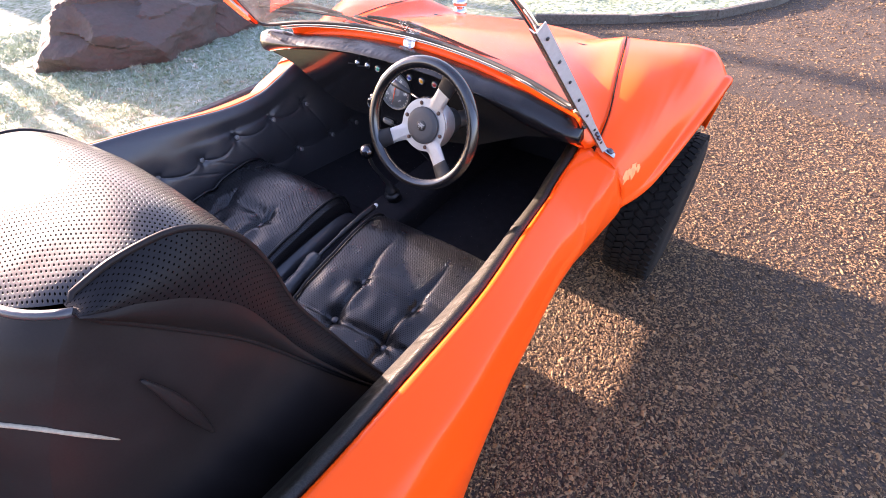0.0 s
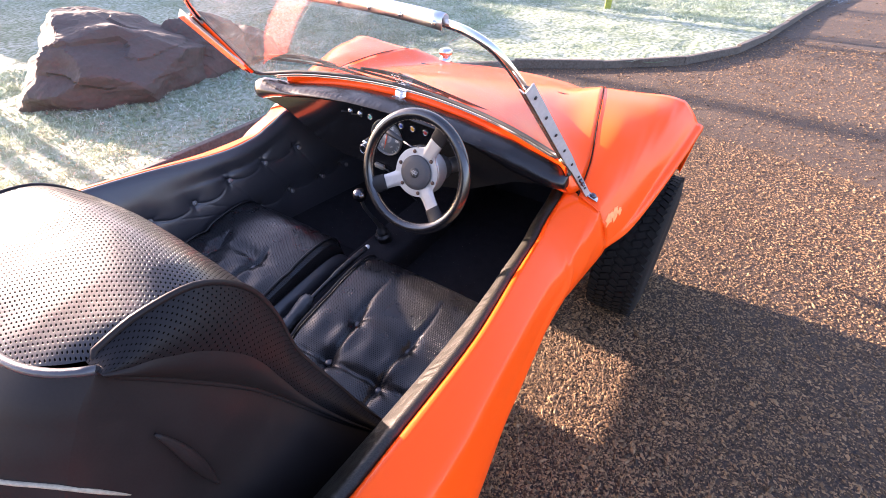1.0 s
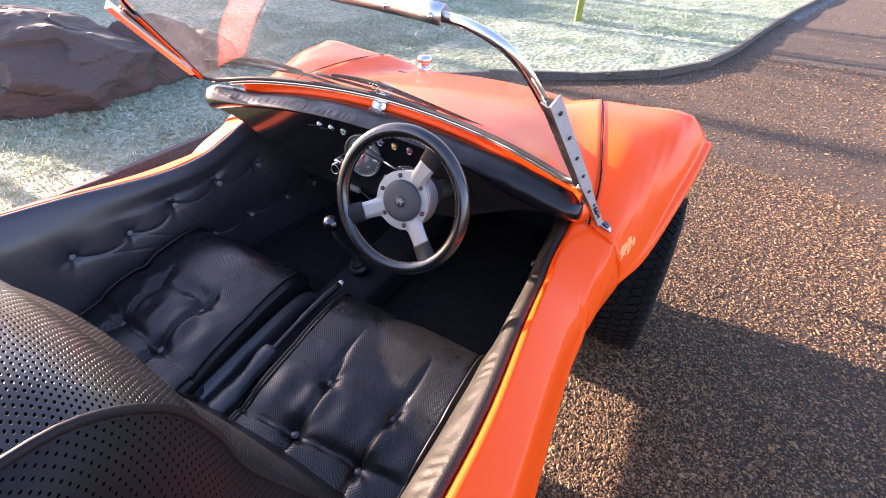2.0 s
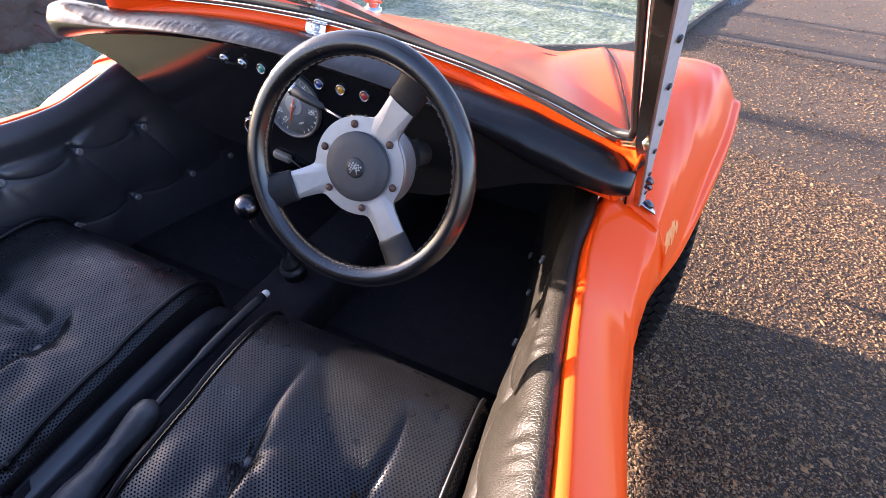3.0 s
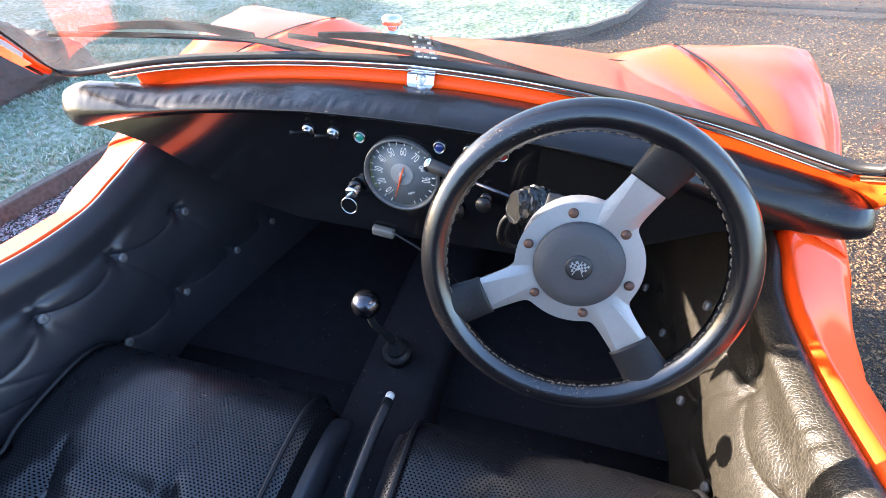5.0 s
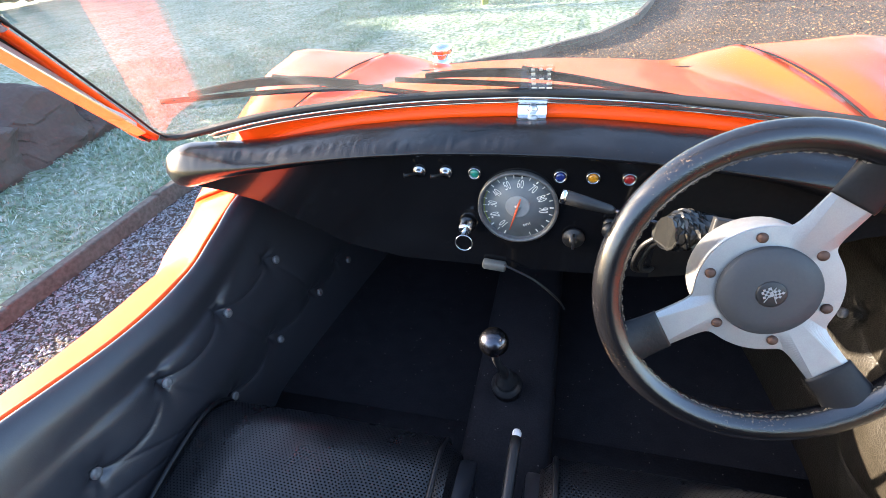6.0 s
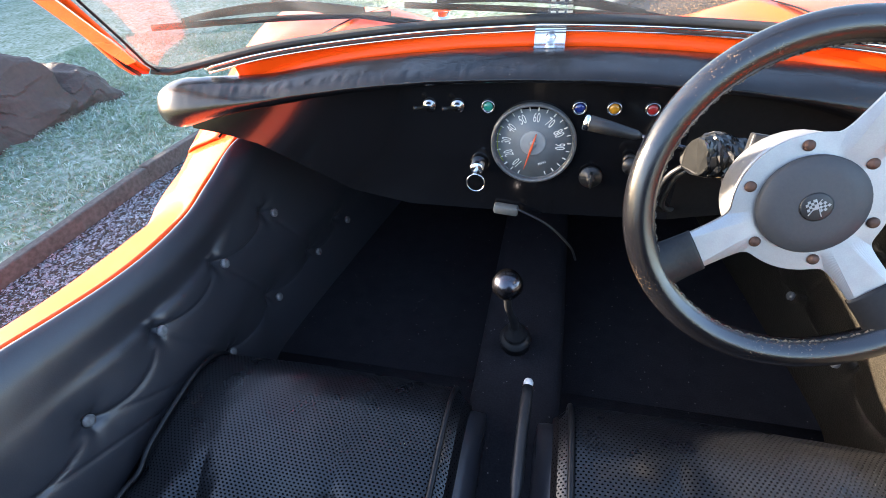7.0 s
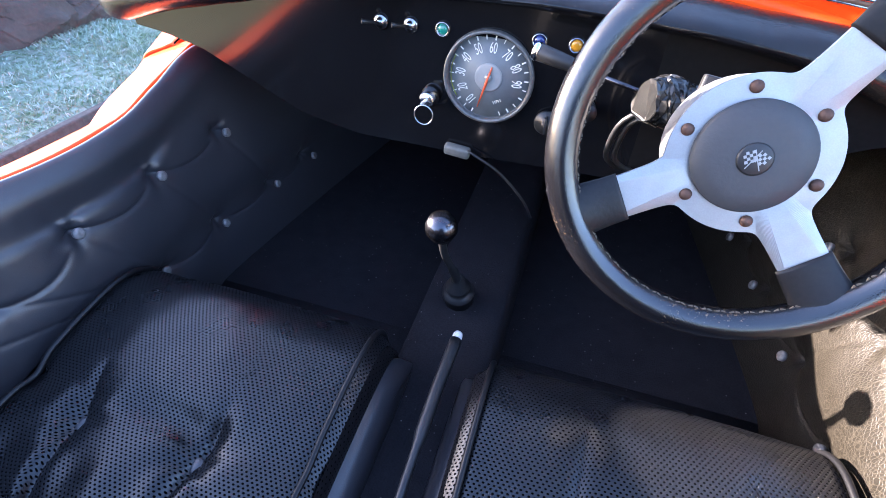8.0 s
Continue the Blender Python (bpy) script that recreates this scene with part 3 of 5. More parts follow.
def body():
    for side in (1, -1):
        secs = []
        for y, xr, zr, xs, zs, xw, zw, xb, zb in (DRIVER_SIDE if side > 0 else SIDE):
            if side < 0:
                xr, zs = xr - 0.022, zs - 0.010
            secs.append([(xr - 0.013, y, zr - 0.024), (xr - 0.012, y, zr - 0.012), (xr - 0.004, y, zr - 0.002), (xr, y, zr + 0.003), (xr + 0.45 * (xs - xr), y, zr + 0.36 * (zs - zr)), (xs - 0.006, y, zs + 0.003), (xs + 0.008, y, zs - 0.009), ((xs + xw) / 2 + 0.008, y, (zs + zw) / 2), (xw, y, zw), ((xw + xb) / 2 + 0.01, y, (zw + zb) / 2), (xb, y, zb)])
        rows = [[flip(p, side) for p in r] for r in loft(secs, 60, 70)]
        part("side_panel", sheet(rows), ORANGE, buggy, "orange fibreglass side with curved sill", solid=0.006)
        secs = []
        for y, *q in WING:
            flare = float(np.interp(y, (0.12, 0.3, 0.5, 0.77), (0.028, 0.055, 0.06, 0.02))) if side < 0 else 0.0
            p = [(q[i] + flare * i / 6, y, q[i + 1]) for i in range(0, 8, 2)]
            r, e = np.array(p[2]), np.array(p[3])
            c = np.array(p[1])
            full = float(np.interp(y, (0.12, 0.40), (0.008, 0.0)))
            secs.append([(p[0][0] - 0.003, y, p[0][2] - 0.005), (p[0][0] + 0.012, y, p[0][2] - 0.001), p[1], r + (c - r) * 0.4 + np.array((0, 0, float(np.interp(y, (0.12, 0.25), (0.002, 0.006))))), r + (c - r) * 0.08, r + (e - r) * 0.08, r + (e - r) * 0.45 + np.array((0.002 + full, 0, -0.003 + 0.5 * full)), r + (e - r) * 0.78 + np.array((-0.004 + full, 0, -0.006 + 0.5 * full)), e + (r - e) * 0.12, p[3], (p[3][0] - 0.004, y, p[3][2] - 0.012)])
        rows = loft(secs, 56, 34)
        last = rows[-1]
        front = [last + np.array((0, 0.014, -0.012)), last * np.array((0.99, 1, 1)) + np.array((0, 0.02, -0.05)), last * np.array((0.97, 1, 1)) + np.array((0, 0.03, -0.2))]
        rows = np.concatenate((rows, front))
        wing = part("front_wing", sheet([[flip(p, side) for p in r] for r in rows]), ORANGE, buggy, "orange flared front wing with a raised crest", solid=0.006)
        seam = [flip((q[1] + 0.001, q[0], q[2] + 0.0008), side) for q in WING]
        part("wing_beading", tube(spline(seam, 30), 0.0019, 8), MATTE, wing, "black rubber beading along the wing seam")
    rows = []
    for y, *q in BONNET:
        bow = 0.066 if y < 0.1 else 0.03 if y < 0.2 else 0.0
        half = [(q[i], y + 0.02 * max(0, (q[i] - 0.5) / 0.1) - bow * min(1, (q[i] / 0.58) ** 2) * min(1, max(0, (0.605 - q[i]) / 0.09)), q[i + 1]) for i in range(0, 10, 2)]
        left = [(x, yy, max(z, 0.84) if y < 0.2 else z) for x, yy, z in half]
        rows.append([flip(p, -1) for p in left[:0:-1]] + half)
    part("bonnet", sheet(loft(rows, 60, 50)), ORANGE, buggy, "orange fibreglass bonnet and scuttle", solid=0.006)
    # floor, bulkheads, tunnel and tail
    part("floor_pan", block((1.16, 1.52, 0.03), pose(0, -0.82, 0.245), 0.004), CARPET, buggy, "black carpeted floor", smooth=False)
    part("footwell_floor", block((1.10, 0.80, 0.02), pose(0, 0.34, 0.347), 0.004), CARPET, buggy, "black carpeted raised footwell floor", smooth=False)
    ramp = [[(x, y, z) for x in (-0.55, 0.0, 0.55)] for y, z in ((-0.055, 0.3575), (-0.10, 0.348), (-0.16, 0.318), (-0.24, 0.28), (-0.34, 0.262))]
    part("floor_ramp", sheet(ramp), CARPET, buggy, solid=0.006)
    part("front_bulkhead", block((1.0, 0.02, 0.62), pose(0, 0.70, 0.55), 0.004), CARPET, buggy, smooth=False)
    part("rear_bulkhead", block((1.2, 0.02, 0.55), pose(0, -1.5, 0.55), 0.004), VINYL, buggy, smooth=False)
    part("rear_deck", block((1.2, 0.5, 0.02), pose(0, -1.27, 0.40), 0.004), VINYL, buggy, "black vinyl covered rear deck", smooth=False)
    tail = [[(x, y, z - 0.10 * (x / 0.8) ** 4) for x in np.linspace(-0.82, 0.82, 17)] for y, z in ((-1.52, 0.86), (-1.62, 0.84), (-1.7, 0.76), (-1.72, 0.6), (-1.7, 0.5))]
    part("tail_panel", sheet(tail), ORANGE, buggy, solid=0.006)
    secs = [[(-0.085, y, 0.26), (-0.08, y, z - 0.03), (-0.06, y, z), (0, y, z + 0.004), (0.06, y, z), (0.08, y, z - 0.03), (0.085, y, 0.26)] for y, z in ((-0.95, 0.43), (-0.4, 0.435), (0.0, 0.45), (0.3, 0.46), (0.7, 0.47))]
    part("transmission_tunnel", sheet(loft(secs, 40, 24)), CARPET, buggy, "black carpeted centre tunnel")


body()


def wheel(x, y, r, w):
    hub = new("wheel")
    hub.parent = buggy
    hub.matrix_local = pose(x, y, r)
    m = pose(0, 0, 0, 0, 90, 0)
    k = w / 2
    prof = [(r * 0.56, -k), (r * 0.75, -k * 1.08), (r * 0.93, -k), (r * 0.985, -k * 0.82), (r, -k * 0.4), (r, k * 0.4), (r * 0.985, k * 0.82), (r * 0.93, k), (r * 0.75, k * 1.08), (r * 0.56, k)]
    tyre = part("tyre", lathe(prof, m, 56), TREAD, hub, "wide black tyre with blocky zigzag tread")
    bm = bmesh.new()
    for i in range(60):
        for j, off in enumerate((-0.75, -0.38, 0, 0.38, 0.75)):
            a = (i + 0.5 * (j % 2)) / 60 * 2 * math.pi
            rr = r * (1.0 if abs(off) < 0.5 else 0.992)
            q = Matrix.Rotation(a, 4, "X") @ pose(off * k, 0, rr, 0, 0, 28 if j % 2 else -28)
            block((k * 0.34, r * 0.074, 0.012), q, 0, bm)
    part("tread", bm, TREAD, tyre, smooth=False)
    part("rim", lathe([(0.03, -k * 0.3), (r * 0.5, -k * 0.35), (r * 0.58, -k * 0.98), (r * 0.58, k * 0.98), (r * 0.5, k * 0.55), (0.06, k * 0.5), (0.03, k * 0.62)], m, 36), ALLOY, hub)


for sx in (0.755, -0.755):
    wheel(sx, 0.70, 0.305, 0.19)
    wheel(sx * 0.97, -1.30, 0.33, 0.24)


# ---- windscreen ----
def screen_y(x, z):
    k = (x / 0.58) ** 2
    return 0.085 - 0.072 * k - 0.92 * (z - 0.996 + 0.06 * k)


def on_screen(pts, out=0.0):
    return [(x, screen_y(x, z) + out * 0.76, z + out * 0.65) for x, z in pts]


def ribbon(pts, side, width, depth, out, shift):
    """A flat strip along the screen's edge; side is 1 where pts run anticlockwise as the driver sees it."""
    rows = []
    n = np.array((0, 0.76, 0.65))
    p = np.array(on_screen(pts, out))
    width, shift = np.broadcast_to(width, len(p)), np.broadcast_to(shift, len(p))
    for i in range(len(p)):
        t = p[min(i + 1, len(p) - 1)] - p[max(i - 1, 0)]
        o = np.cross(n, t) * side
        o = o / np.linalg.norm(o)
        c = p[i] + o * shift[i]
        k = width[i] / 2
        rows.append([c + o * k + n * depth, c + o * k * 0.8 - n * depth, c - o * k * 0.8 - n * depth, c - o * k + n * depth])
    return sheet(rows, closed=True, caps=True)


def side_bracket(base, side):
    """A bent plate beside the screen, from its top corner down to the wing."""
    foot, head = np.array((0.650, 0.122, 0.796) if side > 0 else (0.594, 0.042, 0.885)), np.array((0.577 if side > 0 else 0.556, -0.243, 1.197))
    z = (head - foot) / np.linalg.norm(head - foot)
    x = np.array((0.75, 0.66, 0))
    x = x - z * x.dot(z)
    x = x / np.linalg.norm(x)
    y = np.cross(z, x)
    fs = np.linspace(0, 1, 40) if side > 0 else np.linspace(0.34, 1, 24)
    out, inn = x * math.cos(0.61) + y * math.sin(0.61), -x * 0.5 + y * 0.87
    half = np.interp(fs, (0, 0.30, 0.42, 1), (0.008, 0.009, 0.0125, 0.0125))
    deep = np.interp(fs, (0, 0.30, 0.42, 1), (0.010, 0.014, 0.020, 0.020))
    mid = [foot + (head - foot) * f for f in fs]
    rows = [[m - out * h + inn * d, m - out * h + inn * d * 0.5, m - out * h + inn * 0.002] for m, h, d in zip(mid, half, deep)]
    plate = part("bracket", sheet([[flip(p, side) for p in r] for r in rows]), PLATE, base, "folded aluminium bracket holding the screen", smooth=False, solid=0.003)
    rows = [[m - out * h, m, m + out * h] for m, h in zip(mid, half)]
    flange = part("flange", sheet([[flip(p, side) for p in r] for r in rows]), DULL, plate, "dull drilled aluminium flange", smooth=False, solid=0.003)
    face = x * math.sin(0.61) - y * math.cos(0.61)
    for f in (0.10, 0.24, 0.38, 0.52, 0.66, 0.80, 0.94):
        if f < fs[0]:
            continue
        at = foot + (head - foot) * f + face * 0.0015
        part("bolt", lathe([(0.0042, 0), (0.0038, 0.0016), (0.001, 0.0022)], aim(flip(at, side), flip(face, side)), 10), PLASTIC, flange, "dark bolt head")
    if side > 0:
        for f in (0.16, 0.20):
            at = foot + (head - foot) * f + face * 0.002
            part("nut", lathe([(0.0060, -0.002), (0.0060, 0.004), (0.0042, 0.005), (0.004, 0.009), (0.001, 0.010)], aim(at, face - out * 0.4), 6), KNOB, flange, "dark nut on a stud")


def windscreen():
    base = new("windscreen")
    base.parent = buggy
    tagged(base, "raked windscreen with chrome frame")
    half = [(0, 1.002), (0.2, 0.995), (0.4, 0.980), (0.53, 0.959), (0.572, 0.954), (0.589, 0.967), (0.577, 1.02), (0.553, 1.13), (0.538, 1.19), (0.503, 1.25), (0.44, 1.28), (0.35, 1.287), (0.15, 1.29), (0, 1.29)]
    right = spline(half, 70)
    bm = bmesh.new()
    rows = []
    for x in np.linspace(-0.585, 0.585, 61):
        ux = abs(x)
        low = np.interp(ux, right[:32, 0], right[:32, 1]) if ux < 0.57 else 0.95
        hi_i = int(np.argmax(right[:, 0]))
        high = np.interp(-ux, -right[hi_i:, 0], right[hi_i:, 1])
        rows.append(on_screen([(x, z) for z in np.linspace(low, max(high, low + 0.005), 12)]))
    pane = part("pane", sheet(rows, bm), GLASS, base, "clear flat glass with smears")
    pane.visible_shadow = False
    up = [i for i in range(70) if right[i][1] > 1.15]
    hoop = np.concatenate((right[up[0]:], flip(np.c_[right[::-1][1:], np.zeros(69)], -1)[:70 - up[0] - 1, :2]))
    part("frame", tube(on_screen(hoop), 0.009, 10), CHROME, base, "bright chrome tube over the top corners")
    low = [(-x, z) for x, z in right[29:0:-1]]
    whole = low + [(x, z) for x, z in right[:up[0] + 2]]
    bend = len(low) + 28
    part("seal", ribbon(whole, 1, 0.009, 0.005, 0, 0.0), RUBBER, base, "black rubber glazing seal")
    # the section is slimmer along the foot than up the side
    slim = np.interp(np.arange(len(whole)), (bend - 9, bend + 2), (0.72, 1.0))
    part("lower_trim", ribbon(whole[4:], 1, 0.0042 * slim[4:], 0.0052, -0.002, 0.0066 * slim[4:]), CHROME, base, "bright bevelled trim round the glass")
    part("lower_channel", ribbon(whole[4:bend + 1], 1, 0.0115 * slim[4:bend + 1], 0.0045, -0.002, 0.0146 * slim[4:bend + 1]), BEZELDARK, base, "dark metal channel along the foot of the glass")
    part("side_channel", ribbon(whole[bend:], 1, 0.0115 * slim[bend:], 0.0045, -0.002, 0.0146 * slim[bend:]), BROWN, base, "dull brown side channel")
    part("edge_strip", ribbon(whole[bend:], 1, 0.0036, 0.0055, -0.004, 0.0218 * slim[bend:]), BRASS, base, "pale brassy edge strip")
    part("lower_edge", ribbon(whole[4:bend], 1, 0.0024, 0.0045, -0.003, 0.0214 * slim[4:bend]), CHROME, base, "thin bright edge")
    rows = []
    for i in range(6, bend + 3):
        (x, z), (x2, z2) = whole[i], whole[i + 1]
        o = Vector((z2 - z, 0, x - x2)).normalized() * 0.0235 * slim[i]
        rows.append([(x + o.x, screen_y(x, z) + dy - o.z * 0.67, z + o.z * 0.74 + dz) for dy, dz in ((-0.003, 0.002), (0.002, -0.004), (0.008, -0.028), (0.012, -0.055))])
    part("plinth", sheet(rows), ORANGE, base, "orange body lip under the glass", solid=0.003)
    part("corner_strip", tube(spline([(0.606, -0.058, 0.972), (0.611, -0.036, 0.957), (0.612, -0.008, 0.935), (0.611, 0.018, 0.906)], 14), 0.0042, 8), BRASS, base, "pale strip end curling below the corner")
    edge = [(-x, z) for x, z in right[29:up[0] + 2]]
    part("side_frame", ribbon(edge, -1, 0.014, 0.004, -0.002, 0.0095), ORANGE, base, "orange painted side channel")
    part("side_strip", ribbon(edge, -1, 0.003, 0.005, -0.005, 0.0195), RUBBER, base, "black glazing strip")
    part("outer_channel", ribbon(edge, -1, 0.013, 0.004, -0.003, 0.0285), ORANGE, base, "orange outer channel of the side frame")
    part("side_seal", tube(on_screen([(x + 0.010, z) for x, z in edge], -0.003), 0.0020, 6), RUBBER, base, "black rubber glazing seal")
    top = [(x, 1.293) for x in np.linspace(-0.46, 0.38, 24)]
    rows = [[(x, screen_y(x, z) + dy, z + dz) for x, z in top] for dy, dz in ((0.012, -0.012), (0.014, 0.006), (0, 0.014), (-0.014, 0.006), (-0.016, -0.016))]
    rail = part("top_rail", sheet(rows), ALLOY, base, "riveted aluminium top rail", solid=0.002)
    for x in np.linspace(-0.44, 0.36, 9):
        part("rivet", lathe([(0.006, 0), (0.005, 0.003), (0.001, 0.005)], aim((x, screen_y(x, 1.293) - 0.017, 1.288), (0, -0.9, -0.2)), 10), CHROME, rail)
    for side in (1, -1):
        side_bracket(base, side)
    m = pose(0.657, 0.132, 0.7905, 6, 27, 14)
    tab = part("foot_tab", block((0.044, 0.024, 0.004), m, 0.0015), BEZEL, base, "steel tab bolted to the wing")
    part("foot_bolt", lathe([(0.0105, 0.002), (0.0105, 0.007), (0.0075, 0.009), (0.001, 0.010)], m @ pose(0.004, 0, 0), 6), KNOB, tab, "dark hexagon bolt head")
    rows = [[(x, y, z) for x in (-0.009, -0.008, 0.032, 0.033)] for y, z in ((0.090, 1.006), (0.085, 0.998), (0.081, 0.988), (0.076, 0.984), (0.072, 0.972), (0.060, 0.972), (0.052, 0.971))]
    clamp = part("centre_clamp", sheet(rows), CHROME, base, "bright folded steel centre clamp", smooth=False, solid=0.003)
    sticker = part("sticker", block((0.034, 0.0008, 0.052), Matrix.Translation(on_screen([(0.025, 1.032)], -0.002)[0]) @ pose(0, 0, 0, 40), 0), CLEAR, base, "small clear sticker with pale lettering", smooth=False)
    r = random.Random(5)
    for i in range(5):
        for j in range(3):
            if r.random() < 0.85:
                part("letter_bar", block((r.uniform(0.004, 0.008), 0.0008, 0.0032), Matrix.Translation(on_screen([(0.025 + (j - 1) * 0.0105, 1.032 + (i - 2) * 0.0085)], -0.003)[0]) @ pose(0, 0, 0, 40), 0), MARK, sticker, smooth=False)
    part("clamp_bolt", lathe([(0.008, 0), (0.008, 0.004), (0.001, 0.006)], pose(0.013, 0.0745, 0.979, 70), 6), ALLOY, clamp)


windscreen()


# ---- dashboard ----
def dashboard():
    base = new("dashboard")
    base.parent = buggy
    xs = np.linspace(-0.615, 0.615, 300)
    rows = []
    for x in xs:
        k = (x / 0.6) ** 2
        ys, zs, zb = 0.075 - 0.064 * min(1, (x / 0.58) ** 2), 0.968 - 0.062 * k, 0.943 - 0.088 * k
        zb -= 0.010 * max(0, (-x - 0.43) / 0.17) ** 1.5 + 0.010 * max(0, (x - 0.43) / 0.17) ** 1.5
        rise = max(0.0, (-x - 0.40) / 0.20)
        zs += 0.030 * rise ** 1.3
        zb += 0.012 * rise ** 1.3
        zs += 0.008 * max(0.0, min(1.0, (x - 0.30) / 0.15))
        zb += float(np.interp(x, (0.30, 0.46, 0.54, 0.60), (0.0, -0.014, -0.004, 0.014)))
        zm = (zs + zb) / 2
        ring = [(ys, zs), (0.03 - 0.02 * k, zs + 0.004), (-0.012, zs - 0.004), (-0.030, zm), (-0.022, zb + 0.006), (0.0, zb), (0.03, zb + 0.006)]
        # rounded, gathered ends
        past = (x - 0.572) / 0.052 if x > 0 else (-x - 0.548) / 0.070
        if past > 0:
            k = math.sqrt(max(0.08, 1 - past * past))
            ring = [(0.006 + (y - 0.006) * k, zm + k * (z - zm)) for y, z in ring]
        ring = spline([(0, *p) for p in ring + ring[:1]], 45)[:-1]
        worn = math.exp(-((x + 0.22) / 0.24) ** 2)
        row = []
        for _, y, z in ring:
            # fine puckers where the vinyl turns over the front of the roll
            edge = math.exp(-((y + 0.014) / 0.012) ** 2) * (z > zm)
            h = edge * (0.0004 + 0.0014 * worn) * noise.noise((x * 190, y * 40, 2.0)) + 0.0012 * noise.noise((x * 22, y * 30, z * 30))
            row.append((x, y - 0.5 * h, z + h))
        rows.append(row)
    part("crash_roll", sheet(rows, closed=True, caps=True), ROLL, base, "padded black vinyl roll with worn creases")
    rows = []
    for u in np.linspace(0, 1, 14):
        rows.append([(0.572 + 0.042 * u, -0.004 + 0.034 * v + 0.004 * noise.noise((u * 5, v * 5, 1)), 0.909 - 0.012 * u - 0.012 * (v - 0.5) ** 2 + 0.006 * noise.noise((u * 6, v * 6, 4))) for v in np.linspace(0, 1, 12)])
    part("torn_end", sheet(rows), TORN, base, "torn grey vinyl at the roll's end", smooth=False, solid=0.002)
    rows = []
    for x in np.linspace(-0.575, 0.575, 60):
        k = (x / 0.6) ** 2
        zt = 0.945 - 0.080 * k
        zb = float(np.interp(abs(x), (0.0, 0.2, 0.30, 0.38, 0.46, 0.53, 0.575), (0.742, 0.745, 0.765, 0.805, 0.845, 0.862, 0.868))) - 0.012
        rows.append([(x, 0.010, zb + (max(zt, zb + 0.004) - zb) * f) for f in np.linspace(0, 1, 8)])
    part("panel", sheet(rows[:41]), DASH, base, "glossy black instrument panel")
    part("panel_cover", sheet(rows[40:]), MATTE, base, "black vinyl panel end behind the wheel")
    for side in (1,):
        top = [(0.50, 0.030, 0.872), (0.55, 0.030, 0.864), (0.585, 0.030, 0.858)]
        low = [(0.55, 0.115, 0.800), (0.58, 0.112, 0.800), (0.598, 0.110, 0.799)]
        rows = [[np.array(a) * (1 - f) + np.array(b) * f + np.array((0, -0.010 * math.sin(math.pi * f), -0.006 * math.sin(math.pi * f))) for a, b in zip(top, low)] for f in np.linspace(0, 1, 8)]
        part("scuttle_cheek", sheet([[flip(p, side) for p in r] for r in rows]), ORANGE, base, "orange body cheek below the roll end", solid=0.004)
    return base


dash = dashboard()


def lamp(x, lens, label):
    m = aim((x, 0.009, 0.905), (0, -1, 0.05))
    bez = part("warning_lamp", lathe([(0.0092, -0.002), (0.0100, 0.001), (0.0098, 0.0022), (0.0088, 0.0034), (0.0074, 0.0032), (0.007, 0.001)], m, 20), BEZEL, dash, label)
    part("lens", lathe([(0.0072, 0.0), (0.0068, 0.0022), (0.004, 0.0036), (0.0005, 0.004)], m, 16), lens, bez)


lamp(-0.065, GREENS, "green warning lamp with chrome bezel")
lamp(0.060, BLUES, "blue warning lamp with chrome bezel")
lamp(0.105, AMBER, "amber warning lamp with chrome bezel")
lamp(0.153, REDS, "red warning lamp with chrome bezel")
for sx in (-0.151, -0.109):
    m = aim((sx, 0.009, 0.905), (0, -1, 0.05))
    sw = part("toggle_switch", lathe([(0.0095, -0.003), (0.0103, 0.0012), (0.0085, 0.0034), (0.006, 0.003), (0.005, 0.007), (0.001, 0.008)], m, 18), BEZEL, dash, "chrome toggle switch")
    part("lever", tube([m @ Vector((0, 0, 0.008)), m @ Vector((-0.012, 0.003, 0.022)), m @ Vector((-0.016, 0.004, 0.026))], [0.0018, 0.0026, 0.0034], 8), PLASTIC, sw)


def lettering(text, size, m, mat, parent, name="numeral", width=1.0):
    cu = bpy.data.curves.new(name, "FONT")
    cu.body, cu.size, cu.align_x, cu.align_y, cu.extrude = text, size, "CENTER", "CENTER", 0.0002
    tmp = new(name, cu)
    me = bpy.data.meshes.new_from_object(tmp)
    bpy.data.objects.remove(tmp)
    me.transform(m @ Matrix.Diagonal((width, 1, 1, 1)))
    me.materials.append(mat)
    ob = new(name, me)
    ob.parent = parent
    return ob


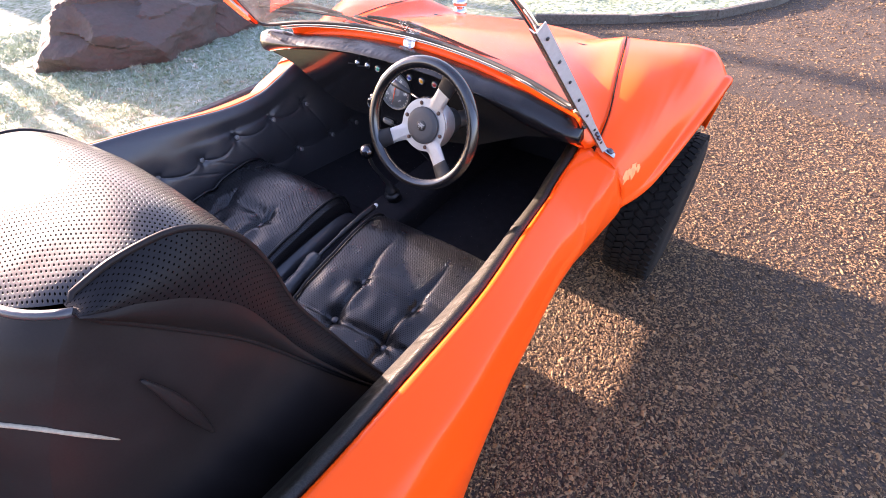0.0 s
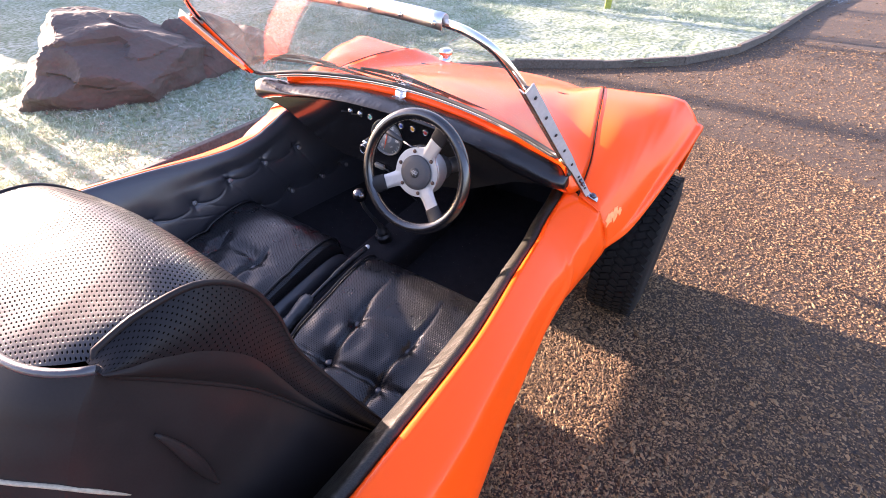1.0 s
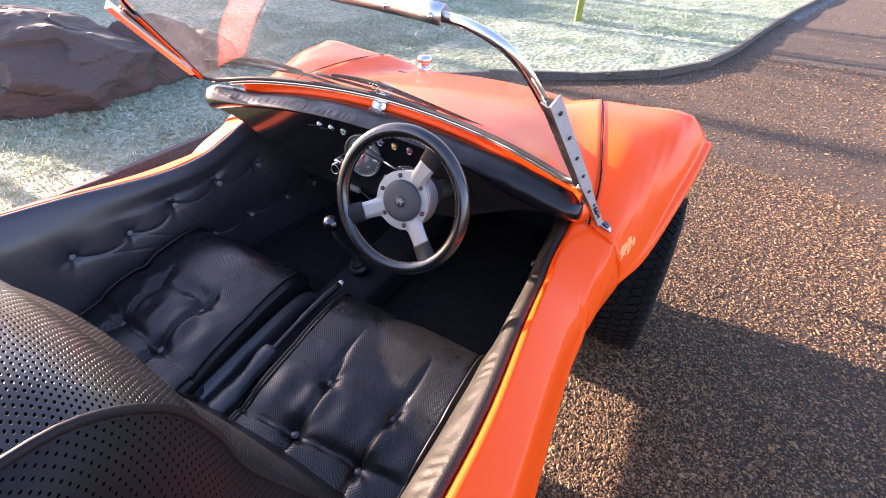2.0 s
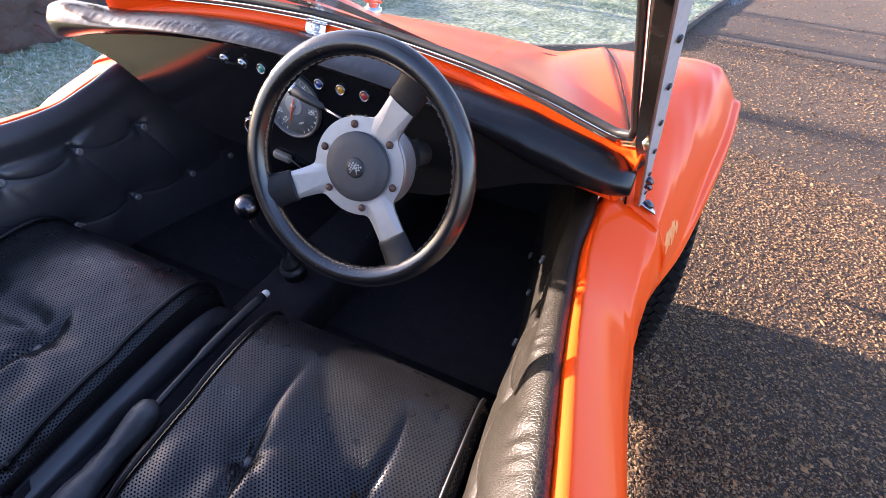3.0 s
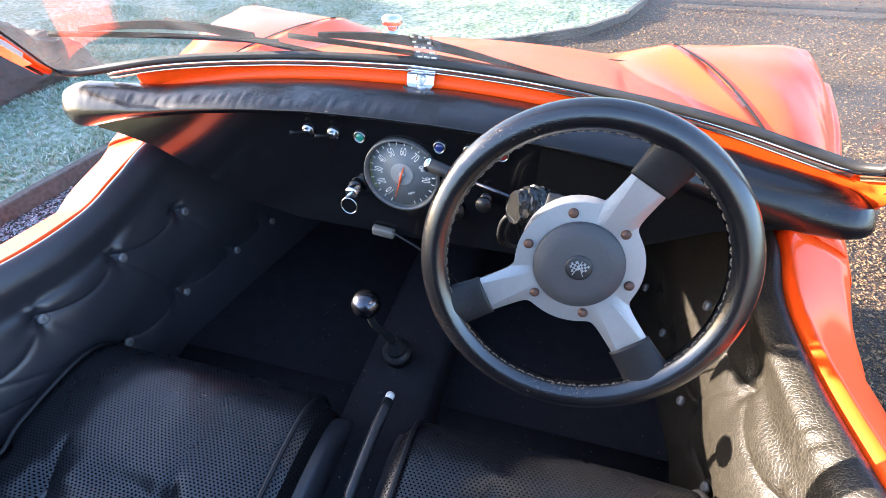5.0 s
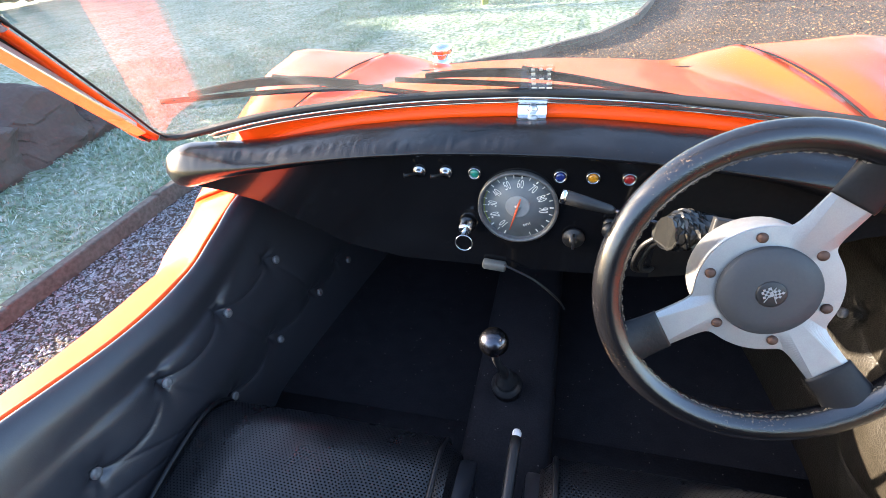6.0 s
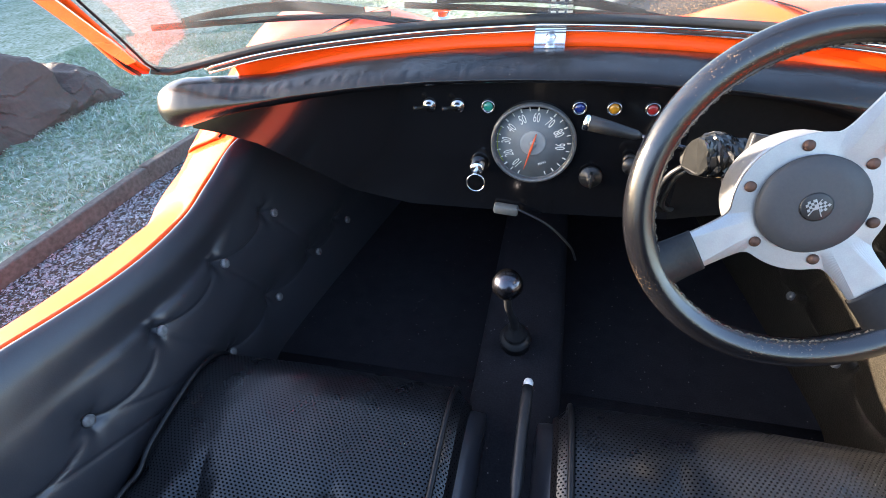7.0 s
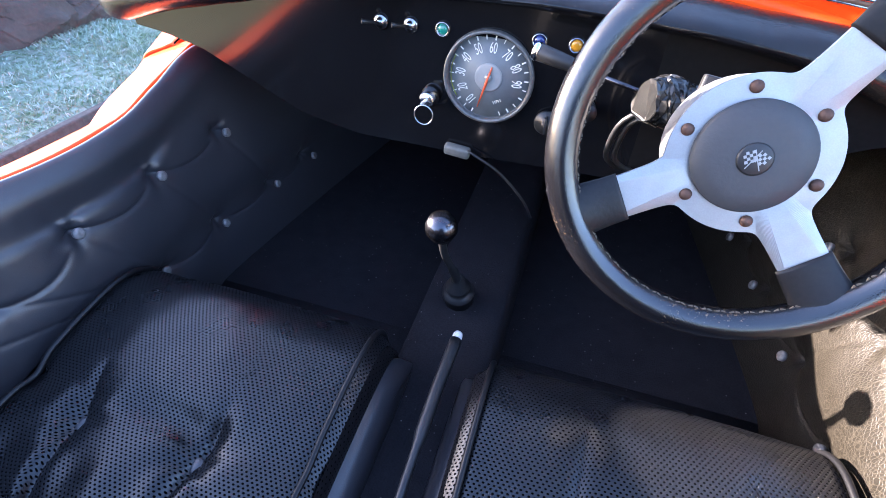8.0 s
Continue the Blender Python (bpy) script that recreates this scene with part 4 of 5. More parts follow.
def speedometer():
    m = Matrix.Translation((0.0, 0.013, 0.851)) @ pose(0, 0, 0, 89, 0, 0) @ Matrix.Scale(0.92, 4)
    body_ = part("speedometer", lathe([(0.064, -0.005), (0.067, 0.006), (0.066, 0.013), (0.062, 0.014), (0.0605, 0.008), (0.060, 0.004)], m, 48), BEZELDARK, dash, "round speedometer with grey dial and orange needle")
    part("dial", lathe([(0.060, 0.0035), (0.0601, 0.0042), (0.001, 0.0045)], m, 40), DIAL, body_)
    part("dial_centre", lathe([(0.0205, 0.0045), (0.0205, 0.0056), (0.018, 0.0062), (0.001, 0.0064)], m, 28), GREYDISC, body_)
    for i in range(9):
        a = radians(-146 + i * 30.2)
        c = m @ Matrix.Translation((0.0415 * math.sin(a), 0.0415 * math.cos(a), 0.0048)) @ Matrix.Rotation(-a * 0.94, 4, "Z")
        lettering(str(10 * (i + 1)), 0.0215, c, MARK, body_, width=0.52)
    for i in range(24):
        a = radians(-158 + i * 13.7)
        c = m @ Matrix.Translation((0.0555 * math.sin(a), 0.0555 * math.cos(a), 0.005)) @ Matrix.Rotation(-a, 4, "Z")
        part("tick", block((0.0013 if i % 2 else 0.002, 0.006, 0.0006), c, 0), MARK, body_, smooth=False)
    arc = [m @ Vector((0.0565 * math.sin(a), 0.0565 * math.cos(a), 0.0052)) for a in np.linspace(radians(-125), radians(-62), 20)]
    part("yellow_band", tube(arc, 0.0007, 5), POST, body_, "thin yellow arc")
    lettering("MPH", 0.0065, m @ Matrix.Translation((0.016, -0.034, 0.0048)) @ Matrix.Rotation(0.45, 4, "Z"), MARK, body_, "unit_mark")
    a = radians(196)
    n = m @ Matrix.Rotation(-a, 4, "Z")
    part("needle", tube([n @ Vector((0, -0.017, 0.0085)), n @ Vector((0, 0.0, 0.0085)), n @ Vector((0, 0.046, 0.0085))], [0.0008, 0.0022, 0.0007], 6), NEEDLE, body_)
    part("needle_boss", lathe([(0.0058, 0.006), (0.0055, 0.0095), (0.001, 0.0102)], m, 16), SILVER, body_)


speedometer()


def ignition():
    m = aim((-0.080, 0.006, 0.815), (0, -1, 0.1))
    lock = part("ignition_lock", lathe([(0.013, 0), (0.014, 0.004), (0.011, 0.008), (0.0105, 0.020), (0.008, 0.022), (0.001, 0.022)], m, 22), CHROME, dash, "chrome ignition lock holding a key")
    part("key", block((0.005, 0.018, 0.002), m @ pose(0, 0, 0.030, 90, 0, 0), 0.0006), ALLOY, lock)
    ring = [m @ Vector((0.0135 * math.sin(a), -0.018 + 0.0135 * math.cos(a), 0.030)) for a in np.linspace(0, 2 * math.pi, 28, endpoint=False)]
    part("key_ring", tube(ring, 0.0011, 6, closed=True), CHROME, lock)
    k2 = aim((0.086, 0.006, 0.803), (0, -1, 0.1))
    knob = part("dash_knob", lathe([(0.016, 0), (0.017, 0.003), (0.015, 0.006), (0.006, 0.006), (0.006, 0.016), (0.001, 0.017)], k2, 20), PLASTIC, dash, "black dash knob")
    part("grip", block((0.004, 0.022, 0.012), k2 @ pose(0, 0, 0.014), 0.001), PLASTIC, knob)
    k3 = aim((0.135, 0.006, 0.833), (0, -1, 0.1))
    part("pull_switch", lathe([(0.009, 0), (0.009, 0.006), (0.005, 0.006), (0.005, 0.016), (0.011, 0.018), (0.012, 0.026), (0.001, 0.028)], k3, 18), PLASTIC, dash, "black pull switch with chrome collar")
    part("flasher_unit", block((0.040, 0.014, 0.017), pose(-0.037, 0.004, 0.737, 10, 6, 0), 0.004), GREY, dash, "small grey flasher unit hanging below the panel")
    part("loose_wire", tube(spline([(-0.02, 0.0, 0.742), (0.03, 0.0, 0.715), (0.07, 0.02, 0.66), (0.085, 0.06, 0.60)], 20), 0.002, 6), PLASTIC, dash, "thin black loose wire")


ignition()

# ---- steering ----
HUB = Vector((0.268, -0.199, 0.8985))
AXIS = Vector((0.02, -0.952, 0.306)).normalized()
WM = aim(HUB, AXIS)
if (WM.to_3x3() @ Vector((1, 0, 0))).x < 0.5:
    up_v = (Vector((0, 0, 1)) - AXIS * AXIS.z).normalized()
    WM = Matrix((up_v.cross(AXIS).normalized(), up_v, AXIS)).transposed().to_4x4()
    WM.translation = HUB


def steering():
    base = new("steering_wheel")
    base.parent = buggy
    tagged(base, "three-spoke alloy sports steering wheel with worn black leather rim")

    def ring(r, z=0.0, n=72):
        return [WM @ Vector((r * math.cos(a), r * math.sin(a), z)) for a in np.linspace(0, 2 * math.pi, n, endpoint=False)]

    part("rim", tube(ring(0.1512, 0.012), 0.0150, 16, closed=True), LEATHER, base, "worn black leather-wrapped rim")
    bm = bmesh.new()
    for i in range(150):
        a = i / 150 * 2 * math.pi
        q = WM @ Matrix.Rotation(a, 4, "Z") @ pose(0.1372, 0, 0.0165, 0, 0, 24 if i % 2 else -24)
        block((0.0013, 0.0048, 0.0013), q, 0, bm)
    part("stitching", bm, STITCH, base, "frayed pale stitching inside the rim", smooth=False)
    # alloy spider: ring and three tapering spokes in one outline
    spokes = [radians(a) for a in (62, -50, -151)]
    out, inn = [], []
    n = 480
    for i in range(n):
        a = i / n * 2 * math.pi
        total = 0.0655 ** 9
        for s in spokes:
            d = math.atan2(math.sin(a - s), math.cos(a - s))
            if abs(d) < 1.2:
                total += min(0.0195 / max(abs(math.sin(d)), 1e-4), 0.3) ** 9
        r = min(total ** (1 / 9), 0.145)
        out.append((r * math.cos(a), r * math.sin(a)))
        inn.append((0.046 * math.cos(a), 0.046 * math.sin(a)))
    bm = bmesh.new()
    lay = []
    for pts, z in ((inn, -0.002), (inn, 0.0015), (out, 0.0015), (out, -0.002)):
        lay.append([bm.verts.new(WM @ Vector((x, y, z + 0.012 * max(0, math.hypot(x, y) - 0.07) / 0.08))) for x, y in pts])
    for i in range(4):
        a, b = lay[i], lay[(i + 1) % 4]
        for j in range(n):
            bm.faces.new((a[j], a[(j + 1) % n], b[(j + 1) % n], b[j]))
    part("spider", bm, WORN, base, "scratched brushed alloy three-spoke plate", smooth=False)
    for s in spokes:
        q = WM @ Matrix.Rotation(s, 4, "Z")
        rows = []
        for f in np.linspace(0, 1, 8):
            x = 0.099 + 0.048 * f
            w = 0.0222 + 0.004 * f * f
            h = 0.0045 + 0.008 * f * f
            rows.append([q @ Vector((x + (0.004 if f == 0 else 0), w * math.cos(a), 0.006 + 0.006 * f + h * math.sin(a))) for a in np.linspace(0, 2 * math.pi, 20, endpoint=False)])
        part("spoke_cover", sheet(rows, closed=True, caps=True), COVER, base, "smooth black leather cover at the spoke end")
    for k in range(6):
        a = radians(105 - 60 * k)
        q = WM @ Matrix.Translation((0.0555 * math.cos(a), 0.0555 * math.sin(a), 0.001))
        part("screw", lathe([(0.0052, 0), (0.0052, 0.002), (0.0035, 0.0042), (0.0008, 0.0048)], q, 14), RUST, base, "rusty cross-head screw")
    part("boss_cover", lathe([(0.0465, -0.004), (0.0462, 0.006), (0.0445, 0.0085), (0.03, 0.0105), (0.001, 0.0112)], WM, 44), PADDING, base, "flat dark grey boss cover")
    bm = lathe([(0.0135, 0.010), (0.0135, 0.0118), (0.012, 0.0124), (0.001, 0.0126)], WM, 24)
    badge = part("badge", bm, PLASTIC, base, "small round badge with two crossed checked shapes")
    for s in (1, -1):
        bm = bmesh.new()
        q = WM @ Matrix.Rotation(-s * 0.45, 4, "Z")
        for i in range(4):
            for j in range(4):
                if (i + j) % 2 == 0:
                    block((0.0022, 0.0024, 0.0006), q @ pose(s * 0.0036 + (i - 1.5) * 0.0022, 0.0030 + (j - 1.5) * 0.0024, 0.0128), 0, bm)
        block((0.0007, 0.018, 0.0006), q @ pose(-s * 0.0012, -0.001, 0.0128), 0, bm)
        part("badge_mark", bm, SILVER, badge, smooth=False)
    part("hub_dish", lathe([(0.064, -0.003), (0.064, -0.012), (0.063, -0.046), (0.056, -0.064), (0.036, -0.068), (0.001, -0.068)], WM, 44), WORN, base, "pressed alloy hub behind the plate")
    col = new("steering_column")
    col.parent = buggy
    part("column_tube", tube([WM @ Vector((0, 0, -0.03)), WM @ Vector((0, 0, -0.6))], 0.024, 18), PLASTIC, col, "black steering column")
    part("column_housing", lathe([(0.03, -0.064), (0.036, -0.070), (0.036, -0.13), (0.028, -0.14)], WM, 24), PLASTIC, col)
    # tape-wrapped stalk switch
    q = pose(0.214, -0.088, 0.889, 20, 10, 30)
    r = random.Random(12)
    rings = []
    for i, x in enumerate(np.linspace(-0.032, 0.030, 30)):
        # wound tape: overlapping turns, each creased into flat facets
        base_r = 0.0235 * (1 - (x / 0.05) ** 2) ** 0.5 * (1.0 + 0.07 * (i % 6 == 0) - 0.05 * (i % 6 == 5))
        rings.append([(x + 0.003 * r.uniform(-1, 1), base_r * (r.uniform(0.95, 1.05) + 0.10 * math.sin(3 * a + x * 70)) * math.cos(a), base_r * (r.uniform(0.95, 1.05) + 0.10 * math.sin(3 * a + x * 70)) * math.sin(a) * 1.1) for a in np.linspace(0, 2 * math.pi, 26, endpoint=False)])
    bm = sheet(rings, closed=True, caps=True)
    bmesh.ops.transform(bm, matrix=q, verts=bm.verts)
    sw = part("stalk_switch", bm, TAPE, col, "stalk switch wrapped in shiny black tape", smooth=False)
    part("switch_plate", block((0.045, 0.02, 0.012), WM @ pose(-0.02, 0.045, -0.055, 0, 0, -8), 0.002), PLASTIC, sw, smooth=False)
    for dx, dz in ((0.0, 0.0), (0.010, -0.004)):
        part("switch_wire", tube(spline([(0.195 + dx, -0.075, 0.875 + dz), (0.172 + dx, -0.07, 0.85), (0.168 + dx, -0.05, 0.80), (0.185 + dx, -0.02, 0.77), (0.20 + dx, 0.015, 0.75)], 20), 0.0035, 6), PLASTIC, sw, "taped black switch wire")
    tip = Vector((0.064, -0.070, 0.919))
    root = q.translation
    d = (root - tip).normalized()
    part("stalk", tube([root, tip + d * 0.06], 0.0028, 8), KNOB, sw, "dark steel stalk")
    part("grip_ring", lathe([(0.0070, -0.001), (0.0092, 0.000), (0.0100, 0.003), (0.0096, 0.006)], aim(tip, d), 16), CHROME, sw, "bright ring at the stalk's tip")
    part("stalk_grip", lathe([(0.001, 0), (0.0085, 0.001), (0.0095, 0.006), (0.0085, 0.03), (0.006, 0.062), (0.003, 0.068)], aim(tip, d), 16), PLASTIC, sw, "black tapered indicator stalk grip")


steering()


# ---- side linings ----
BUTTONS = [(-0.525, -0.097, 0.648), (-0.533, -0.256, 0.643), (-0.515, 0.064, 0.652), (-0.552, -0.398, 0.615), (-0.535, -0.16, 0.478), (-0.515, -0.01, 0.485), (-0.50, 0.154, 0.482), (-0.47, 0.272, 0.497), (-0.565, -0.55, 0.62)]


def curve2(p, q, sag, ends=(0.0, 0.85), n=12):
    """A crease in the y-z plane from button p towards q, sagging by sag."""
    out = []
    for t in np.linspace(*ends, n):
        m = np.array(((p[1] + q[1]) / 2 + 0.012, min(p[2], q[2]) - sag))
        out.append((1 - t) ** 2 * np.array(p[1:]) + 2 * t * (1 - t) * m + t * t * np.array(q[1:]))
    return np.array(out)


def near(y, z, line):
    """Distance of the points (y, z) from a polyline, and how far along it they lie."""
    best, where = np.full(y.shape, 9.0), np.zeros(y.shape)
    for i, (p, q) in enumerate(zip(line, line[1:])):
        d = q - p
        t = np.clip(((y - p[0]) * d[0] + (z - p[1]) * d[1]) / d.dot(d), 0, 1)
        r = np.hypot(y - p[0] - t * d[0], z - p[1] - t * d[1])
        where = np.where(r < best, (i + t) / (len(line) - 1), where)
        best = np.minimum(best, r)
    return best, where


def tufting(y, z):
    """How far the buttons and the creases between them draw the vinyl outwards."""
    dip = np.zeros(y.shape)
    for bx, by, bz in BUTTONS:
        d2 = (y - by) ** 2 + (z - bz) ** 2
        a = np.arctan2(z - bz, y - by)
        dip += 0.010 * np.exp(-d2 / 0.00016) + 0.007 * np.exp(-d2 / 0.0022)
        dip += 0.0016 * np.cos(a * 5 + by * 40) * np.exp(-d2 / 0.0009)
    upper = sorted((b for b in BUTTONS if b[2] > 0.6), key=lambda b: b[1])
    lower = sorted((b for b in BUTTONS if b[2] < 0.6), key=lambda b: b[1])
    folds = [(p, q, 0.042, 0.0048) for p, q in zip(upper, upper[1:])] + [(p, q, 0.036, 0.0034) for p, q in zip(lower, lower[1:])]
    for p in upper:
        ahead = [q for q in lower if q[1] > p[1]]
        if ahead:
            folds.append((p, ahead[0], -0.06, 0.0022))
    for p, q, sag, depth in folds:
        r, t = near(y, z, curve2(p, q, sag))
        dip += depth * np.exp(-r / 0.0024) * np.sin(np.pi * np.clip(t * 0.9 + 0.1, 0, 1)) ** 0.6
        dip += 0.25 * depth * np.exp(-(r / 0.014) ** 2) * np.sin(np.pi * np.clip(t * 0.9 + 0.1, 0, 1))
    return dip


def lining():
    for side in (-1, 1):
        secs = []
        for y in (-1.5, -1.25, -1.0, -0.75, -0.5, -0.25, -0.1, 0.0, 0.1, 0.25, 0.45, 0.72):
            xr, zr = rim(min(y, 0.2), side)
            f = max(0.0, y) / 0.72
            xi = 0.538 - 0.02 * max(0, y) / 0.1 * 0.1 - 0.09 * f ** 1.1
            if y > 0.1:
                xr = xr - 0.10 * (y - 0.1) / 0.6
            g = 0.02 * max(0, min(1, (-y - 0.3) / 0.3))
            top = [(xr - 0.011, y, zr - 0.018), (xr - 0.014, y, zr - 0.008), (xr - 0.030, y, zr - 0.005)]
            if side < 0:
                top = [(xr - 0.024, y, zr - 0.006), (xr - 0.029, y, zr + 0.003), (xr - 0.042, y, zr - 0.002)]
            secs.append(top + [(xr - (0.050 if side > 0 else 0.058), y, zr - 0.026), (xi + 0.012 + g, y, zr - 0.065), (xi + g, y, 0.645), (xi - 0.012 + g, y, 0.56), (xi - 0.004, y, 0.48), (xi - 0.008, y, 0.42), (xi - 0.014, y, 0.255 if y < -0.06 else 0.347)])
        rows = loft(secs, 180, 560)
        rows[..., 0] += tufting(rows[..., 1], rows[..., 2])
        if side > 0:
            y, z = rows[..., 1], rows[..., 2]
            top = z.max(axis=1, keepdims=True)
            gather = np.exp(-((z - top + 0.022) / 0.014) ** 2) * np.clip((-0.12 - y) / 0.1, 0, 1)
            rows[..., 0] -= 0.0022 * gather * np.sin(y * 170 + 4 * np.sin(y * 31)) * (0.6 + 0.4 * np.sin(y * 47))
        part("side_lining", sheet(rows * np.array((side, 1, 1))), CRACKED if side > 0 else VINYL, buggy, "buttoned black vinyl side lining", solid=0.004)
        for bx, by, bz in BUTTONS:
            if side > 0 and bz > 0.6 and by < 0.05:
                continue
            part("lining_button", lathe([(0.0085, -0.004), (0.0088, 0.001), (0.0072, 0.0032), (0.0035, 0.0036), (0.001, 0.003)], aim((side * abs(bx), by, bz), (-side, 0, 0.25)), 14), BUTTON, buggy, "shiny worn covered button")


lining()


# ---- seats ----
def seat(side):
    base = new("bucket_seat")
    base.parent = buggy
    tagged(base, "black perforated vinyl bucket seat with buttoned cushion")
    mid, half = 0.297, 0.226
    dimples = [(0.225, -0.447), (0.405, -0.447), (0.230, -0.575), (0.400, -0.57)]
    prof = [(-0.24, 0.30), (-0.20, 0.34), (-0.182, 0.42), (-0.187, 0.50), (-0.215, 0.538), (-0.27, 0.55), (-0.36, 0.54), (-0.48, 0.515), (-0.60, 0.485), (-0.68, 0.465), (-0.70, 0.40), (-0.68, 0.30)]
    pr = spline([(0, *p) for p in prof], 130)[:, 1:]

    def tuft(x, y):
        """Height that the stuffing adds to the cushion's top."""
        u = (x - mid) / half
        h = 0.009 * (1 - u * u)
        grow = max(0.0, min(1.0, (-0.27 - y) / 0.16 if side > 0 else (-0.37 - y) / 0.07))
        bend = 0.010 * math.sin((y + 0.45) * 16)
        for gx, way in ((0.226, 1), (0.404, -1)):
            d = abs(x - gx + way * bend)
            h -= grow * (0.010 * math.exp(-d / 0.005) + 0.004 * math.exp(-(d / 0.015) ** 2))
        h -= (0.006 if side > 0 else 0.017) * math.exp(-((y + 0.415) / 0.022) ** 2) * (0.6 + 0.4 * math.cos((x - 0.27) * 22))
        h -= 0.010 * math.exp(-abs(y + 0.574 - 0.02 * u) / 0.005) + 0.006 * math.exp(-((y + 0.574) / 0.02) ** 2)
        h += 0.006 * math.exp(-((y + 0.51) / 0.04) ** 2) * math.cos((x - 0.315) * 35) ** 2
        for bx, by in dimples:
            d2 = (x - bx) ** 2 + (y - by) ** 2
            h -= 0.013 * math.exp(-d2 / 0.0008)
            h += 0.0022 * math.sin(math.atan2(y - by, x - bx) * 6 + bx * 30) * math.exp(-d2 / 0.0022)
        return h + 0.0018 * noise.noise((x * 9 * side, y * 9, 0.3)) + 0.0010 * noise.noise((x * 26 * side, y * 26, 2.3))

    rows = []
    for u in np.linspace(-1, 1, 120):
        x = mid + half * u
        edge = max(0, abs(u) - 0.86) / 0.14
        row = []
        for y, z in pr:
            yy, zz = -0.45 + (y + 0.45) * (1 - 0.05 * edge ** 2), 0.42 + (z - 0.42) * (1 - 0.10 * edge ** 2)
            row.append((side * x, yy, zz + tuft(x, y) * max(0.0, min(1.0, (z - 0.44) / 0.03))))
        rows.append(row)
    cushion = part("cushion", sheet(rows, caps=False), PERF, base, "black perforated vinyl seat cushion")
    for u in (-0.93, 0.93):
        x = mid + half * u
        pts = [(side * x, -0.45 + (y + 0.45) * 0.99, 0.42 + (z - 0.42) * 0.985 + 0.006 + tuft(x, y) * max(0.0, min(1.0, (z - 0.44) / 0.03)) * 0.9) for y, z in pr[14:116]]
        part("cushion_piping", tube(pts, 0.0042, 8), PIPING, cushion, "black vinyl piping")
    for s in (-1, 1):
        def flank(steps):
            return [[(side * (mid + s * (half + w)), -0.45 + (y + 0.45) * f, 0.42 + (z - 0.42) * 0.9 * g) for y, z in pr[::2]] for f, g, w in steps]
        part("cushion_side", sheet(flank(((0.95, 1.0, 0), (0.965, 0.86, 0.006), (0.97, 0.66, 0.006), (0.97, 0.58, 0.002)))), PERF_SIDE, cushion, "dark perforated side band")
        part("seat_bolster", sheet(flank(((0.97, 0.60, 0.0), (0.985, 0.56, 0.012), (1.0, 0.42, 0.026), (1.0, 0.20, 0.032), (1.0, 0.05, 0.030), (1.0, -0.4, 0.030), (0.6, -0.5, 0.02)))), VINYL, cushion, "smooth black vinyl bolster round the base")
        part("bolster_piping", tube(flank(((1.0, 0.10, 0.033),))[0][6:59], 0.0036, 8), PIPING, cushion, "black vinyl piping")
    top_y, top_z = zip(*sorted((y, z) for y, z in pr if z > 0.46 and -0.69 < y < -0.22))
    for bx, by in dimples:
        zb = float(np.interp(by, top_y, top_z)) + tuft(bx, by)
        part("seat_button", lathe([(0.010, -0.004), (0.0105, 0.002), (0.0085, 0.0045), (0.001, 0.0052)], pose(side * bx, by, zb + 0.001, 10), 16), VINYL, cushion, "covered button")

    # backrest: (y, z) from the seat up over the top, then down the rear seam
    fr = [(-0.62, 0.45), (-0.68, 0.58), (-0.735, 0.73), (-0.79, 0.88), (-0.808, 0.98), (-0.838, 1.06), (-0.895, 1.112), (-0.965, 1.122), (-1.012, 1.114), (-1.034, 1.106)]
    re = [(-1.034, 1.108), (-1.018, 1.078), (-0.982, 1.032), (-0.904, 0.925), (-0.858, 0.845), (-0.75, 0.64), (-0.64, 0.46)]
    f1 = spline([(0, *p) for p in fr], 60)[:, 1:]
    f2 = spline([(0, *p) for p in re], 60)[:, 1:]

    mid = 0.226

    def bow(u):
        """How far the seam across the top curves back between the corners."""
        return -0.052 * (1 - abs(u) ** 5)

    def edge_x(z):
        return 0.214 + 0.05 * max(0, min(1, (0.85 - z) / 0.4))

    rows = []
    for u in np.linspace(-1, 1, 60):
        row = []
        for y, z in f1:
            e = edge_x(z)
            crown = 0.035 * (1 - u * u) * max(0, min(1, (y + 1.034) / 0.12))
            back_y = bow(u) * max(0, (-0.90 - y) / 0.134) ** 1.5
            row.append((side * (mid + e * u), y + back_y + crown * (0.5 if z < 1.0 else 0.1), z + crown * max(0, min(1, (z - 0.9) / 0.2)) * 0.8 + 0.003 * noise.noise((u * 3, y * 8, z * 8))))
        rows.append(row)
    back = part("backrest", sheet(rows), PERF_BACK, base, "tall backrest of shiny black perforated vinyl rolled over the top")
    for s in (-1, 1):
        e1 = [(side * (mid + s * edge_x(z)), y, z) for y, z in f1]
        e2 = [(side * (mid + s * (edge_x(z) + 0.020)), y, z) for y, z in f2[::-1]]
        ends = [np.interp(a[2], (0.5, 0.8, 1.05), (0.86, 0.80, 0.62)) for a in e1]

        def band(start, stop, bulge, steps):
            """A strip of the side between two shares of the way from crest to rear seam."""
            out = []
            for g in np.linspace(0, 1, steps):
                row = []
                for a, b, k in zip(e1, e2, ends):
                    f = (start * k if start < 1 else k) * (1 - g) + (k if stop <= 1 else 1.0) * g
                    swell = 0.022 * math.sin(math.pi * f) + bulge * math.sin(math.pi * g)
                    row.append(np.array(a) * (1 - f) + np.array(b) * f + np.array((side * s * swell, 0, 0)))
                out.append(row)
            return sheet(out)

        part("side_panel", band(0, 1, 0.0, 12), PERF_SIDE, back, "crescent side panel of perforated vinyl")
        part("side_bolster", band(1, 2, 0.007, 10), SHELL, back, "smooth padded strip above the rear seam")
